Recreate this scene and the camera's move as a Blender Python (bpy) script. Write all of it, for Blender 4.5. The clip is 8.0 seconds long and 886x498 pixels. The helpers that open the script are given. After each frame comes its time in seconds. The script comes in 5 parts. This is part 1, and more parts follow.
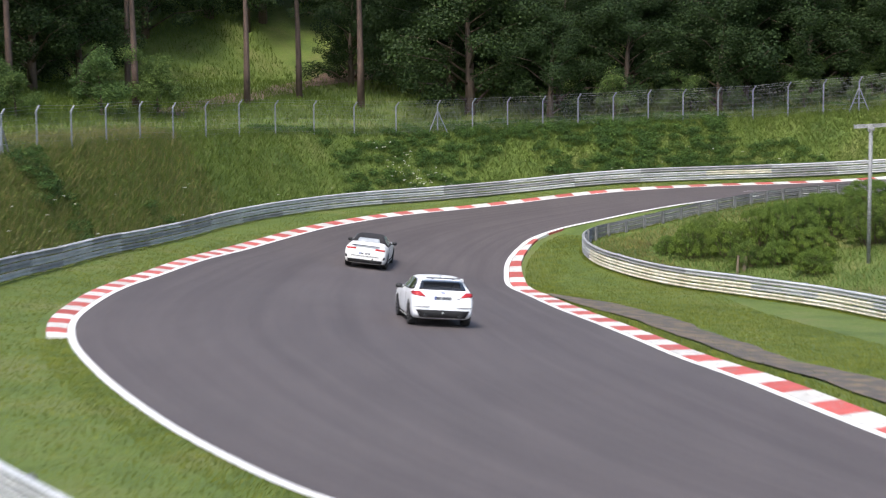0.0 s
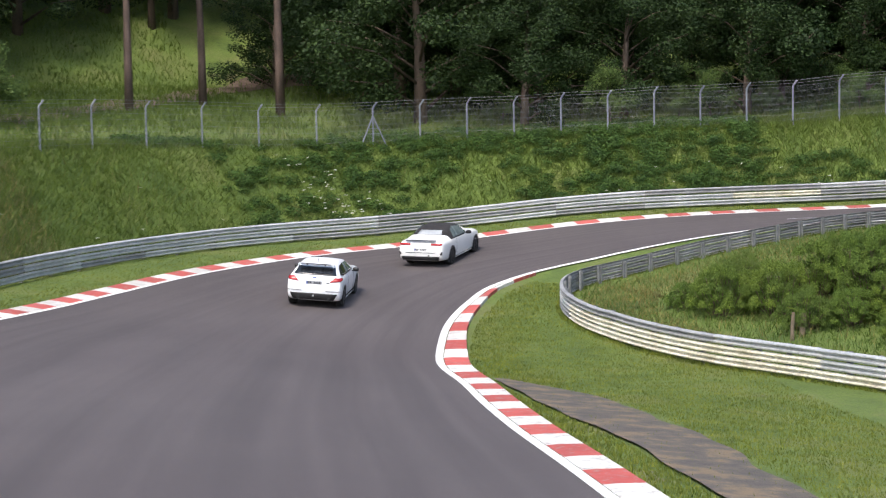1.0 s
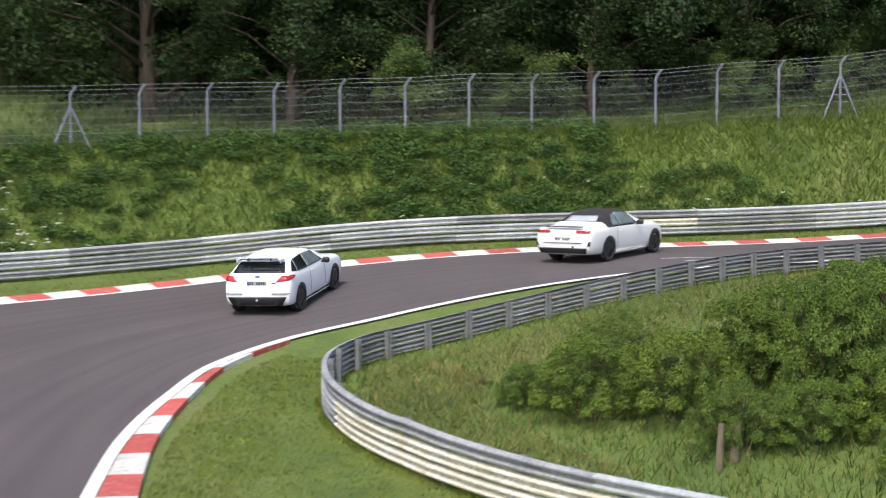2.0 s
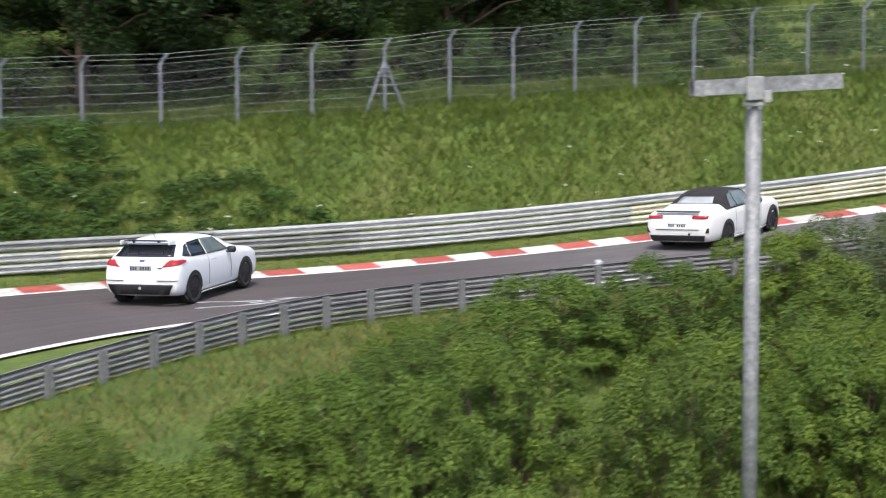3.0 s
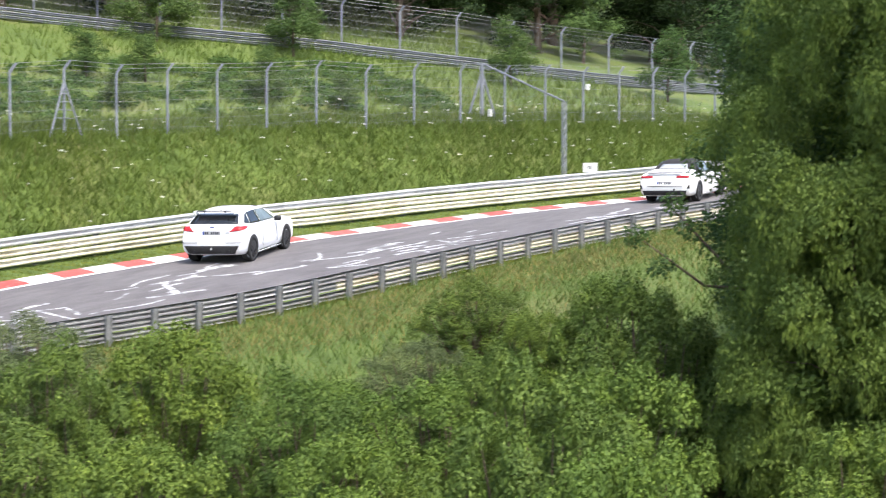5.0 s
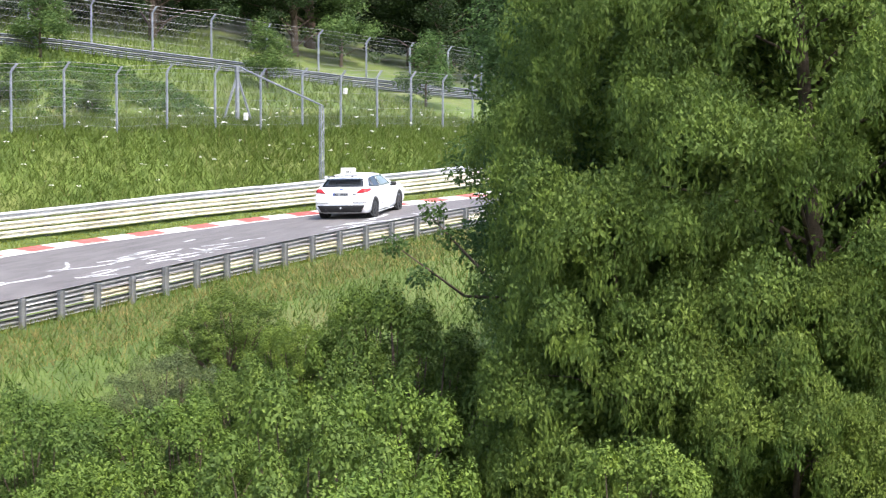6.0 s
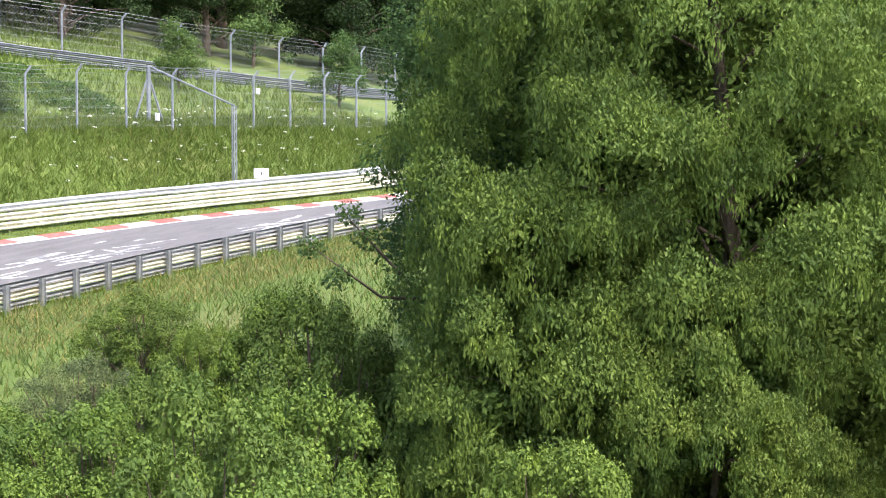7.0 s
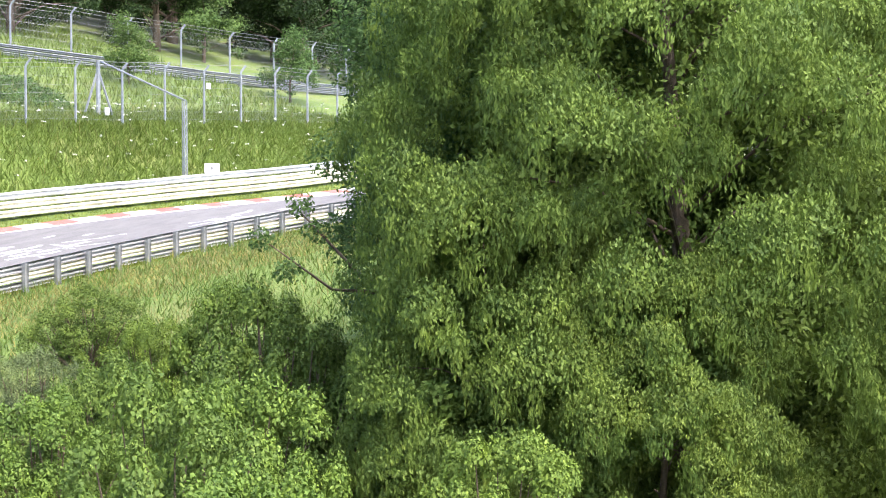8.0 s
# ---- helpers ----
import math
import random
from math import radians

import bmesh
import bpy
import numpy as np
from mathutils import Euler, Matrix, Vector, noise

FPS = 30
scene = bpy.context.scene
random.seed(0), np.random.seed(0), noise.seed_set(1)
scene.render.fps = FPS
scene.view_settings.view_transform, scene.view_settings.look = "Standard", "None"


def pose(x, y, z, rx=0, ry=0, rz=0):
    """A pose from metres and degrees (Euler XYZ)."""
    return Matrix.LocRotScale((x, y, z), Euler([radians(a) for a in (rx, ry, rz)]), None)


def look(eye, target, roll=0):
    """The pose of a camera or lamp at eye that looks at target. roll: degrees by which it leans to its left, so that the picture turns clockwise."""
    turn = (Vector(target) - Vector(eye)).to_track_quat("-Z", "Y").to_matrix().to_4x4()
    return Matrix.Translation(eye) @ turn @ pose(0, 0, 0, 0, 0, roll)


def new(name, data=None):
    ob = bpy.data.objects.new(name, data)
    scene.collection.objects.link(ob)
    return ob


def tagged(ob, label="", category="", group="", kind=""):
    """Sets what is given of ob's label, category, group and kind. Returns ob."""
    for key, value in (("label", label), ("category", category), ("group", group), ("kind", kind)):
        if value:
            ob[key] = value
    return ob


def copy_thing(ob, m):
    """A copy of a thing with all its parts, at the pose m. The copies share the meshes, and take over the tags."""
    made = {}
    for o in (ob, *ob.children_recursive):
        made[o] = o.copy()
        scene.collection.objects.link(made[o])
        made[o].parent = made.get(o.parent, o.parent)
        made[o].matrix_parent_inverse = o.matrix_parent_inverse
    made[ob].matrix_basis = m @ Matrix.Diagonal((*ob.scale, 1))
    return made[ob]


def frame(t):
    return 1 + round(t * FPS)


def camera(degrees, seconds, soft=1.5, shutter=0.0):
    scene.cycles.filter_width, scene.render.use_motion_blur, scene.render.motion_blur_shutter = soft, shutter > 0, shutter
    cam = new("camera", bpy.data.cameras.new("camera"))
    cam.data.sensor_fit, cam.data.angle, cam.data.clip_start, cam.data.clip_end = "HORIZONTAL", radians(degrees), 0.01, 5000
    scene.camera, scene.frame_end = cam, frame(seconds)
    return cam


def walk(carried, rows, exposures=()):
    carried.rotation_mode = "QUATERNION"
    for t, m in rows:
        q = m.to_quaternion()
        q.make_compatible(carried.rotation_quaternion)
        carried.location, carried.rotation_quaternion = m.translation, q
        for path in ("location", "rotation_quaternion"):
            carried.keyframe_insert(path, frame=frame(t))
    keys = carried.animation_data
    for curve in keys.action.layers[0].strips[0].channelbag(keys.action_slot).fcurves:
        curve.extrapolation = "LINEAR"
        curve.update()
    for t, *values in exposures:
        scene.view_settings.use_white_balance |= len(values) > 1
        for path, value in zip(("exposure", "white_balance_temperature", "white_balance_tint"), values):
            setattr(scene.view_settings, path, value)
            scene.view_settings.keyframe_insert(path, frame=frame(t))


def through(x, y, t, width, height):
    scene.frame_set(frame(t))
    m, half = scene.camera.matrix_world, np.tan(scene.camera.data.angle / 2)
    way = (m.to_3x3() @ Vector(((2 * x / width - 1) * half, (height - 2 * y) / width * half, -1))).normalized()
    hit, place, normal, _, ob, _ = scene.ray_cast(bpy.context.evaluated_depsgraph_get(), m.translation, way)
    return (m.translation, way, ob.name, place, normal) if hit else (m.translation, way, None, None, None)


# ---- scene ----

from mathutils.bvhtree import BVHTree

# ---- camera and its way ----
cam = camera(29.29, 8.0, soft=1.15, shutter=0.2)
PATH = [
    (0.0, -1.56, -0.86, 6.81, 83.72, 0.46, -1.48), (0.5, 1.05, 16.19, 5.89, 84.19, 0.43, -0.56),
    (1.0, 2.24, 25.04, 4.41, 85.09, 0.99, -1.28), (1.5, 3.30, 36.91, 2.70, 86.78, 0.60, -4.37),
    (2.0, 5.04, 47.34, 2.91, 86.20, 0.02, -7.94), (2.2, 5.84, 50.84, 2.90, 85.84, 0.08, -10.00),
    (3.3, 9.86, 59.73, 3.74, 85.20, 0.07, -28.44), (3.5, 10.46, 60.58, 3.74, 85.06, -0.01, -31.28),
    (4.0, 11.53, 61.96, 3.77, 85.79, 0.10, -40.69), (4.5, 12.53, 63.25, 3.80, 86.71, 0.07, -50.19),
    (5.0, 13.83, 63.90, 3.85, 87.87, -0.03, -56.89), (5.2, 14.00, 63.96, 3.95, 87.93, -0.06, -58.99),
    (6.5, 14.95, 64.46, 3.91, 88.02, 0.19, -66.99), (7.0, 14.84, 64.45, 3.91, 88.01, 0.13, -67.96),
    (7.5, 14.85, 64.44, 3.88, 87.88, 0.03, -68.76), (8.0, 14.81, 64.43, 3.84, 87.91, 0.08, -69.60),
]
EXPOSURES = [(0.0, 1.05), (2.2, 1.0), (3.5, 1.05), (4.0, 1.3), (4.5, 1.5), (5.2, 1.65), (6.5, 1.9), (7.0, 2.0), (8.0, 2.4)]
walk(cam, [(r[0], pose(*r[1:])) for r in PATH], EXPOSURES)

# ---- world and light ----
world = bpy.data.worlds.new("world")
scene.world = world
world.use_nodes = True
wn = world.node_tree.nodes
sky = wn.new("ShaderNodeTexSky")
sky.sky_type, sky.sun_disc = "NISHITA", False
sky.sun_elevation, sky.sun_rotation = radians(55), radians(207)
sky.air_density, sky.dust_density = 1.0, 3.0
wn["Background"].inputs["Strength"].default_value = 0.15
world.node_tree.links.new(sky.outputs[0], wn["Background"].inputs["Color"])
sun = new("sun", bpy.data.lights.new("sun", "SUN"))
sun.data.energy, sun.data.angle, sun.data.color = 1.5, radians(12), (1.0, 0.96, 0.9)
sun.matrix_world = look((-22, -43, 80), (0, 0, 0))


# ---- materials ----
def material(name, build, rough=0.8, metal=0.0):
    m = bpy.data.materials.new(name)
    m.use_nodes = True
    nt = m.node_tree
    b = nt.nodes["Principled BSDF"]
    b.inputs["Roughness"].default_value, b.inputs["Metallic"].default_value = rough, metal
    build(nt, b)
    return m


def tex(nt, scale, detail=6.0, kind="ShaderNodeTexNoise", rough=0.6, stretch=None):
    co = nt.nodes.new("ShaderNodeTexCoord")
    t = nt.nodes.new(kind)
    t.inputs["Scale"].default_value = scale
    if kind == "ShaderNodeTexNoise":
        t.inputs["Detail"].default_value, t.inputs["Roughness"].default_value = detail, rough
    if stretch:
        mp = nt.nodes.new("ShaderNodeMapping")
        mp.inputs["Scale"].default_value = stretch
        nt.links.new(co.outputs["Object"], mp.inputs[0])
        nt.links.new(mp.outputs[0], t.inputs["Vector"])
    else:
        nt.links.new(co.outputs["Object"], t.inputs["Vector"])
    return t.outputs[0]


def ramp(nt, source, *stops):
    r = nt.nodes.new("ShaderNodeValToRGB")
    e = r.color_ramp.elements
    while len(e) < len(stops):
        e.new(0.5)
    for el, (p, c) in zip(e, stops):
        el.position, el.color = p, (*c, 1)
    nt.links.new(source, r.inputs[0])
    return r.outputs[0]


def mix(nt, fac, a, b, how="MIX"):
    n = nt.nodes.new("ShaderNodeMix")
    n.data_type, n.blend_type = "RGBA", how
    for v, s in ((fac, n.inputs[0]), (a, n.inputs[6]), (b, n.inputs[7])):
        if isinstance(v, (int, float)):
            s.default_value = v
        elif isinstance(v, tuple):
            s.default_value = (*v, 1)
        else:
            nt.links.new(v, s)
    return n.outputs[2]


def bump(nt, b, source, strength, distance):
    n = nt.nodes.new("ShaderNodeBump")
    n.inputs["Strength"].default_value, n.inputs["Distance"].default_value = strength, distance
    nt.links.new(source, n.inputs["Height"])
    nt.links.new(n.outputs[0], b.inputs["Normal"])


def noisy(name, *stops, big=0.6, fine=25.0, rough=0.8, metal=0.0, relief=0.0, grain=0.35, stretch=None):
    """Two scales of variation: large patches through a ramp, and fine grain multiplied over it."""
    def build(nt, b):
        c = ramp(nt, tex(nt, big, 5, stretch=stretch), *stops)
        g = ramp(nt, tex(nt, fine, 8), (0.3, (1 - grain,) * 3), (0.7, (1 + grain * 0.3,) * 3))
        nt.links.new(mix(nt, 1.0, c, g, "MULTIPLY"), b.inputs["Base Color"])
        if relief:
            bump(nt, b, tex(nt, fine, 8), 0.6, relief)
    return material(name, build, rough, metal)


def leafy(name, dark, light, tip, through=0.35, rough=0.65, lo=(0.55, 0.62, 0.62), hi=(1.3, 1.25, 1.0)):
    """Leaves: each one of its own tone, some light passing through."""
    def build(nt, b):
        geo = nt.nodes.new("ShaderNodeNewGeometry")
        info = nt.nodes.new("ShaderNodeObjectInfo")
        calm = lambda a, q: tuple(light[i] + (a[i] - light[i]) * q for i in range(3))
        c = ramp(nt, geo.outputs["Random Per Island"], (0.0, calm(dark, 0.5)), (0.6, light), (1.0, calm(tip, 0.45)))
        patch = ramp(nt, tex(nt, 2.2, 3), (0.32, lo), (0.68, hi))
        b.inputs["Specular IOR Level"].default_value = 0.25
        c = mix(nt, 1.0, c, patch, "MULTIPLY")
        v = ramp(nt, info.outputs["Random"], (0.0, (0.85, 0.92, 0.9)), (1.0, (1.12, 1.06, 0.95)))
        c = mix(nt, 1.0, c, v, "MULTIPLY")
        nt.links.new(c, b.inputs["Base Color"])
        t = nt.nodes.new("ShaderNodeBsdfTranslucent")
        nt.links.new(c, t.inputs["Color"])
        s = nt.nodes.new("ShaderNodeMixShader")
        s.inputs[0].default_value = through
        nt.links.new(b.outputs[0], s.inputs[1])
        nt.links.new(t.outputs[0], s.inputs[2])
        nt.links.new(s.outputs[0], nt.nodes["Material Output"].inputs["Surface"])
    return material(name, build, rough)


def asphalt_build(nt, b):
    c = ramp(nt, tex(nt, 0.12, 4), (0.3, (0.073, 0.06, 0.059)), (0.7, (0.086, 0.072, 0.07)))
    streak = ramp(nt, tex(nt, 0.5, 5, stretch=(1.6, 0.35, 1)), (0.35, (0.93, 0.93, 0.935)), (0.65, (1.05, 1.045, 1.045)))
    grain = ramp(nt, tex(nt, 60, 6), (0.3, (0.75,) * 3), (0.7, (1.2,) * 3))
    co = nt.nodes.new("ShaderNodeTexCoord")
    # rubber laid down in bands that follow the bend
    lanes = nt.nodes.new("ShaderNodeMapping")
    lanes.inputs["Scale"].default_value = (24.0, 0.9, 1.0)
    nt.links.new(co.outputs["UV"], lanes.inputs[0])
    band = nt.nodes.new("ShaderNodeTexNoise")
    band.inputs["Scale"].default_value, band.inputs["Detail"].default_value = 1.0, 5.0
    nt.links.new(lanes.outputs[0], band.inputs["Vector"])
    c = mix(nt, 1.0, c, ramp(nt, band.outputs[0], (0.36, (0.86, 0.85, 0.855)), (0.62, (1.08, 1.08, 1.08))), "MULTIPLY")
    c = mix(nt, 1.0, mix(nt, 1.0, c, streak, "MULTIPLY"), grain, "MULTIPLY")
    xyz = nt.nodes.new("ShaderNodeSeparateXYZ")
    nt.links.new(co.outputs["Object"], xyz.inputs[0])
    m = nt.nodes.new("ShaderNodeMapRange")
    m.inputs[1].default_value, m.inputs[2].default_value = 25.0, 31.0
    nt.links.new(xyz.outputs["X"], m.inputs[0])
    old = ramp(nt, tex(nt, 1.5, 8, rough=0.7, stretch=(0.4, 1.4, 1)), (0.35, (0.095, 0.085, 0.086)), (0.65, (0.15, 0.14, 0.138)))
    c = mix(nt, m.outputs[0], c, mix(nt, 1.0, old, grain, "MULTIPLY"))
    nt.links.new(c, b.inputs["Base Color"])
    bump(nt, b, tex(nt, 90, 6), 0.5, 0.006)


ASPHALT = material("asphalt", asphalt_build, 0.78)
WORN = noisy("worn_asphalt", (0.36, (0.075, 0.066, 0.058)), (0.52, (0.115, 0.095, 0.074)), (0.62, (0.2, 0.145, 0.085)), big=1.6, fine=30, relief=0.01)
WHITE = noisy("white_paint", (0.3, (0.62, 0.61, 0.57)), (0.6, (0.78, 0.77, 0.74)), big=1.5, fine=18, grain=0.3, relief=0.004)
LINE = noisy("line_paint", (0.25, (0.55, 0.54, 0.5)), (0.5, (0.76, 0.75, 0.72)), big=2.0, fine=20, grain=0.25)
GRAFFITI = noisy("road_writing", (0.38, (0.18, 0.18, 0.18)), (0.58, (0.66, 0.66, 0.66)), big=3.0, fine=25, grain=0.4)


def chipped(name, paint, under):
    def build(nt, b):
        info = nt.nodes.new("ShaderNodeObjectInfo")
        base = mix(nt, 1.0, paint, ramp(nt, info.outputs["Random"], (0, (0.78, 0.76, 0.74)), (1, (1.08, 1.08, 1.08))), "MULTIPLY")
        base = mix(nt, 1.0, base, ramp(nt, tex(nt, 2.2, 5), (0.3, (0.8, 0.8, 0.8)), (0.7, (1.08,) * 3)), "MULTIPLY")
        chips = ramp(nt, tex(nt, 5.5, 8, rough=0.75), (0.53, (0, 0, 0)), (0.64, (1, 1, 1)))
        nt.links.new(mix(nt, chips, base, under), b.inputs["Base Color"])
        bump(nt, b, tex(nt, 30, 6), 0.4, 0.006)
    return material(name, build, 0.7)


KERB_RED = chipped("kerb_red", (0.47, 0.085, 0.07), (0.33, 0.2, 0.17))
KERB_WHITE = chipped("kerb_white", (0.66, 0.65, 0.61), (0.31, 0.29, 0.26))
GALV = noisy("galvanised_steel", (0.3, (0.42, 0.425, 0.43)), (0.55, (0.55, 0.555, 0.56)), (0.75, (0.66, 0.665, 0.67)), big=0.8, fine=9, rough=0.5, metal=0.25, grain=0.3)
GALV_POLE = noisy("mottled_galvanised_steel", (0.35, (0.2, 0.205, 0.215)), (0.55, (0.27, 0.275, 0.285)), (0.7, (0.36, 0.365, 0.375)), big=7, fine=20, rough=0.6, metal=0.2, grain=0.4)
GALV_DULL = noisy("weathered_steel", (0.3, (0.25, 0.25, 0.255)), (0.7, (0.42, 0.42, 0.425)), big=1.2, fine=12, rough=0.6, metal=0.2, grain=0.35)
CREAM = noisy("cream_weathered_paint", (0.3, (0.5, 0.45, 0.33)), (0.55, (0.72, 0.68, 0.56)), (0.75, (0.8, 0.77, 0.68)), big=1.3, fine=10, rough=0.6, grain=0.4)
RAIL_POST = noisy("rail_post_steel", (0.3, (0.17, 0.175, 0.18)), (0.7, (0.3, 0.305, 0.31)), big=2, fine=14, rough=0.6, metal=0.2)
WIRE = noisy("wire", (0.3, (0.17, 0.175, 0.18)), (0.7, (0.28, 0.285, 0.29)), big=1, rough=0.5, metal=0.5)
POST_MAT = noisy("fence_post_steel", (0.3, (0.17, 0.185, 0.215)), (0.7, (0.28, 0.295, 0.33)), big=2, fine=14, rough=0.55, metal=0.3)
BARK = noisy("bark", (0.3, (0.06, 0.042, 0.03)), (0.7, (0.15, 0.105, 0.075)), big=4, fine=22, relief=0.03, stretch=(1, 1, 0.25))
PINE_BARK = noisy("pine_bark", (0.3, (0.06, 0.04, 0.032)), (0.7, (0.15, 0.1, 0.078)), big=3, fine=20, relief=0.03, stretch=(1, 1, 0.3))
WOOD = noisy("grey_wood", (0.3, (0.12, 0.09, 0.06)), (0.7, (0.26, 0.2, 0.14)), big=5, fine=25, stretch=(1, 1, 0.2))
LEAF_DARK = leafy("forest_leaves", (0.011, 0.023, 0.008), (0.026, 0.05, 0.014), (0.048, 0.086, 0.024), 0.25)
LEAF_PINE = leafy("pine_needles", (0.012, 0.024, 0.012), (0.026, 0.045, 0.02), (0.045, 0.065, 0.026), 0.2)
LEAF_OAK = leafy("oak_leaves", (0.06, 0.1, 0.035), (0.105, 0.165, 0.055), (0.15, 0.22, 0.085), 0.45)
LEAF_LIME = leafy("lime_leaves", (0.082, 0.124, 0.029), (0.132, 0.19, 0.044), (0.19, 0.255, 0.075), 0.4)
LEAF_BUSH = leafy("bush_leaves", (0.038, 0.068, 0.016), (0.1, 0.153, 0.032), (0.2, 0.262, 0.068), 0.26)
LEAF_HAZEL = leafy("hazel_leaves", (0.042, 0.077, 0.015), (0.12, 0.18, 0.034), (0.225, 0.295, 0.066), 0.26)
LEAF_GREY = leafy("willow_leaves", (0.062, 0.085, 0.045), (0.11, 0.145, 0.072), (0.18, 0.22, 0.12), 0.3)
LEAF_IVY = leafy("bramble_leaves", (0.036, 0.074, 0.018), (0.068, 0.126, 0.03), (0.12, 0.18, 0.055), 0.3)
GRASS = leafy("grass_blades", (0.06, 0.096, 0.02), (0.108, 0.158, 0.03), (0.175, 0.205, 0.06), 0.35, 0.6, (0.82, 0.86, 0.86), (1.1, 1.1, 1.0))
VERGE = leafy("verge_blades", (0.1, 0.138, 0.02), (0.165, 0.2, 0.04), (0.25, 0.25, 0.085), 0.35, 0.6)
HAY = leafy("dry_grass", (0.13, 0.13, 0.05), (0.22, 0.2, 0.09), (0.32, 0.28, 0.15), 0.3, 0.7)
FLOWER = noisy("flower_white", (0.3, (0.5, 0.52, 0.4)), (0.7, (0.68, 0.69, 0.58)), big=6)


def ground_build(nt, b):
    co = nt.nodes.new("ShaderNodeTexCoord")
    c = ramp(nt, tex(nt, 0.35, 6), (0.3, (0.055, 0.095, 0.014)), (0.5, (0.1, 0.145, 0.022)), (0.72, (0.145, 0.155, 0.045)))
    soil = ramp(nt, tex(nt, 0.22, 7, rough=0.7), (0.64, (0, 0, 0)), (0.72, (1, 1, 1)))
    c = mix(nt, soil, c, (0.14, 0.1, 0.06))
    g = ramp(nt, tex(nt, 14, 8), (0.3, (0.55,) * 3), (0.7, (1.25,) * 3))
    nt.links.new(mix(nt, 1.0, c, g, "MULTIPLY"), b.inputs["Base Color"])
    bump(nt, b, tex(nt, 9, 8), 0.9, 0.05)


GROUND = material("grassy_ground", ground_build, 0.9)
PATH_SOIL = noisy("bare_soil", (0.3, (0.1, 0.065, 0.045)), (0.7, (0.2, 0.14, 0.1)), big=1.2, fine=16, relief=0.03)
CAR_WHITE = noisy("white_car_paint", (0.3, (0.77, 0.78, 0.8)), (0.7, (0.8, 0.81, 0.83)), big=1.0, fine=3, rough=0.22, grain=0.03)
CAR_PEARL = noisy("pearl_white_car_paint", (0.3, (0.74, 0.735, 0.715)), (0.7, (0.78, 0.775, 0.755)), big=1.0, fine=3, rough=0.25, grain=0.03)
GLASS_DARK = noisy("tinted_glass", (0.3, (0.012, 0.014, 0.017)), (0.7, (0.02, 0.022, 0.026)), big=2, rough=0.06, grain=0.1)
GLASS_CLEAR = noisy("side_glass", (0.3, (0.1, 0.13, 0.13)), (0.7, (0.17, 0.2, 0.2)), big=2, rough=0.06, grain=0.1)
GLASS_HAZE = noisy("soft_top_window", (0.3, (0.3, 0.32, 0.33)), (0.7, (0.42, 0.44, 0.45)), big=2, rough=0.15, grain=0.1)
BLACK = noisy("black_plastic", (0.3, (0.012, 0.012, 0.013)), (0.7, (0.024, 0.024, 0.025)), big=5, rough=0.5, grain=0.2)
RUBBER = noisy("tyre_rubber", (0.3, (0.014, 0.014, 0.014)), (0.7, (0.026, 0.025, 0.025)), big=6, rough=0.85, grain=0.2)
RIM_MAT = noisy("black_alloy", (0.3, (0.016, 0.016, 0.018)), (0.7, (0.035, 0.035, 0.038)), big=6, rough=0.35, metal=0.4, grain=0.2)
FABRIC = noisy("black_fabric", (0.3, (0.014, 0.012, 0.013)), (0.7, (0.03, 0.027, 0.028)), big=5, fine=60, rough=0.95, grain=0.3)
LAMP_RED = noisy("red_lamp_glass", (0.3, (0.3, 0.01, 0.014)), (0.7, (0.42, 0.02, 0.024)), big=8, rough=0.15, grain=0.15)
PLATE = noisy("plate_white", (0.3, (0.3, 0.31, 0.32)), (0.7, (0.38, 0.39, 0.4)), big=6, rough=0.4, grain=0.1)
INK = noisy("dark_print", (0.3, (0.04, 0.045, 0.06)), (0.7, (0.08, 0.085, 0.1)), big=8, grain=0.2)
BLUE = noisy("blue_print", (0.3, (0.03, 0.06, 0.25)), (0.7, (0.05, 0.09, 0.32)), big=8, grain=0.2)


# ---- mesh helpers ----
def mesh_ob(name, verts, faces, mat, parent=None, smooth=False, label=""):
    me = bpy.data.meshes.new(name)
    me.from_pydata([tuple(map(float, v)) for v in verts], [], faces)
    me.materials.append(mat)
    if smooth:
        me.shade_smooth()
    ob = new(name, me)
    if parent:
        ob.parent = parent
    if label:
        ob["label"] = label
    return ob


def quads_ob(name, v, per, mat, parent=None):
    """A mesh of many separate faces of per corners, from an array of corners."""
    me = bpy.data.meshes.new(name)
    n = len(v)
    me.vertices.add(n)
    me.vertices.foreach_set("co", np.asarray(v, np.float32).ravel())
    me.loops.add(n)
    me.loops.foreach_set("vertex_index", np.arange(n, dtype=np.int32))
    me.polygons.add(n // per)
    me.polygons.foreach_set("loop_start", np.arange(0, n, per, dtype=np.int32))
    me.update(calc_edges=True)
    me.materials.append(mat)
    ob = new(name, me)
    if parent:
        ob.parent = parent
    return ob


def part(name, bm, mat, parent, label="", smooth=False):
    me = bpy.data.meshes.new(name)
    bm.to_mesh(me)
    bm.free()
    me.materials.append(mat)
    if smooth:
        me.shade_smooth()
    ob = new(name, me)
    ob.parent = parent
    if label:
        ob["label"] = label
    return ob


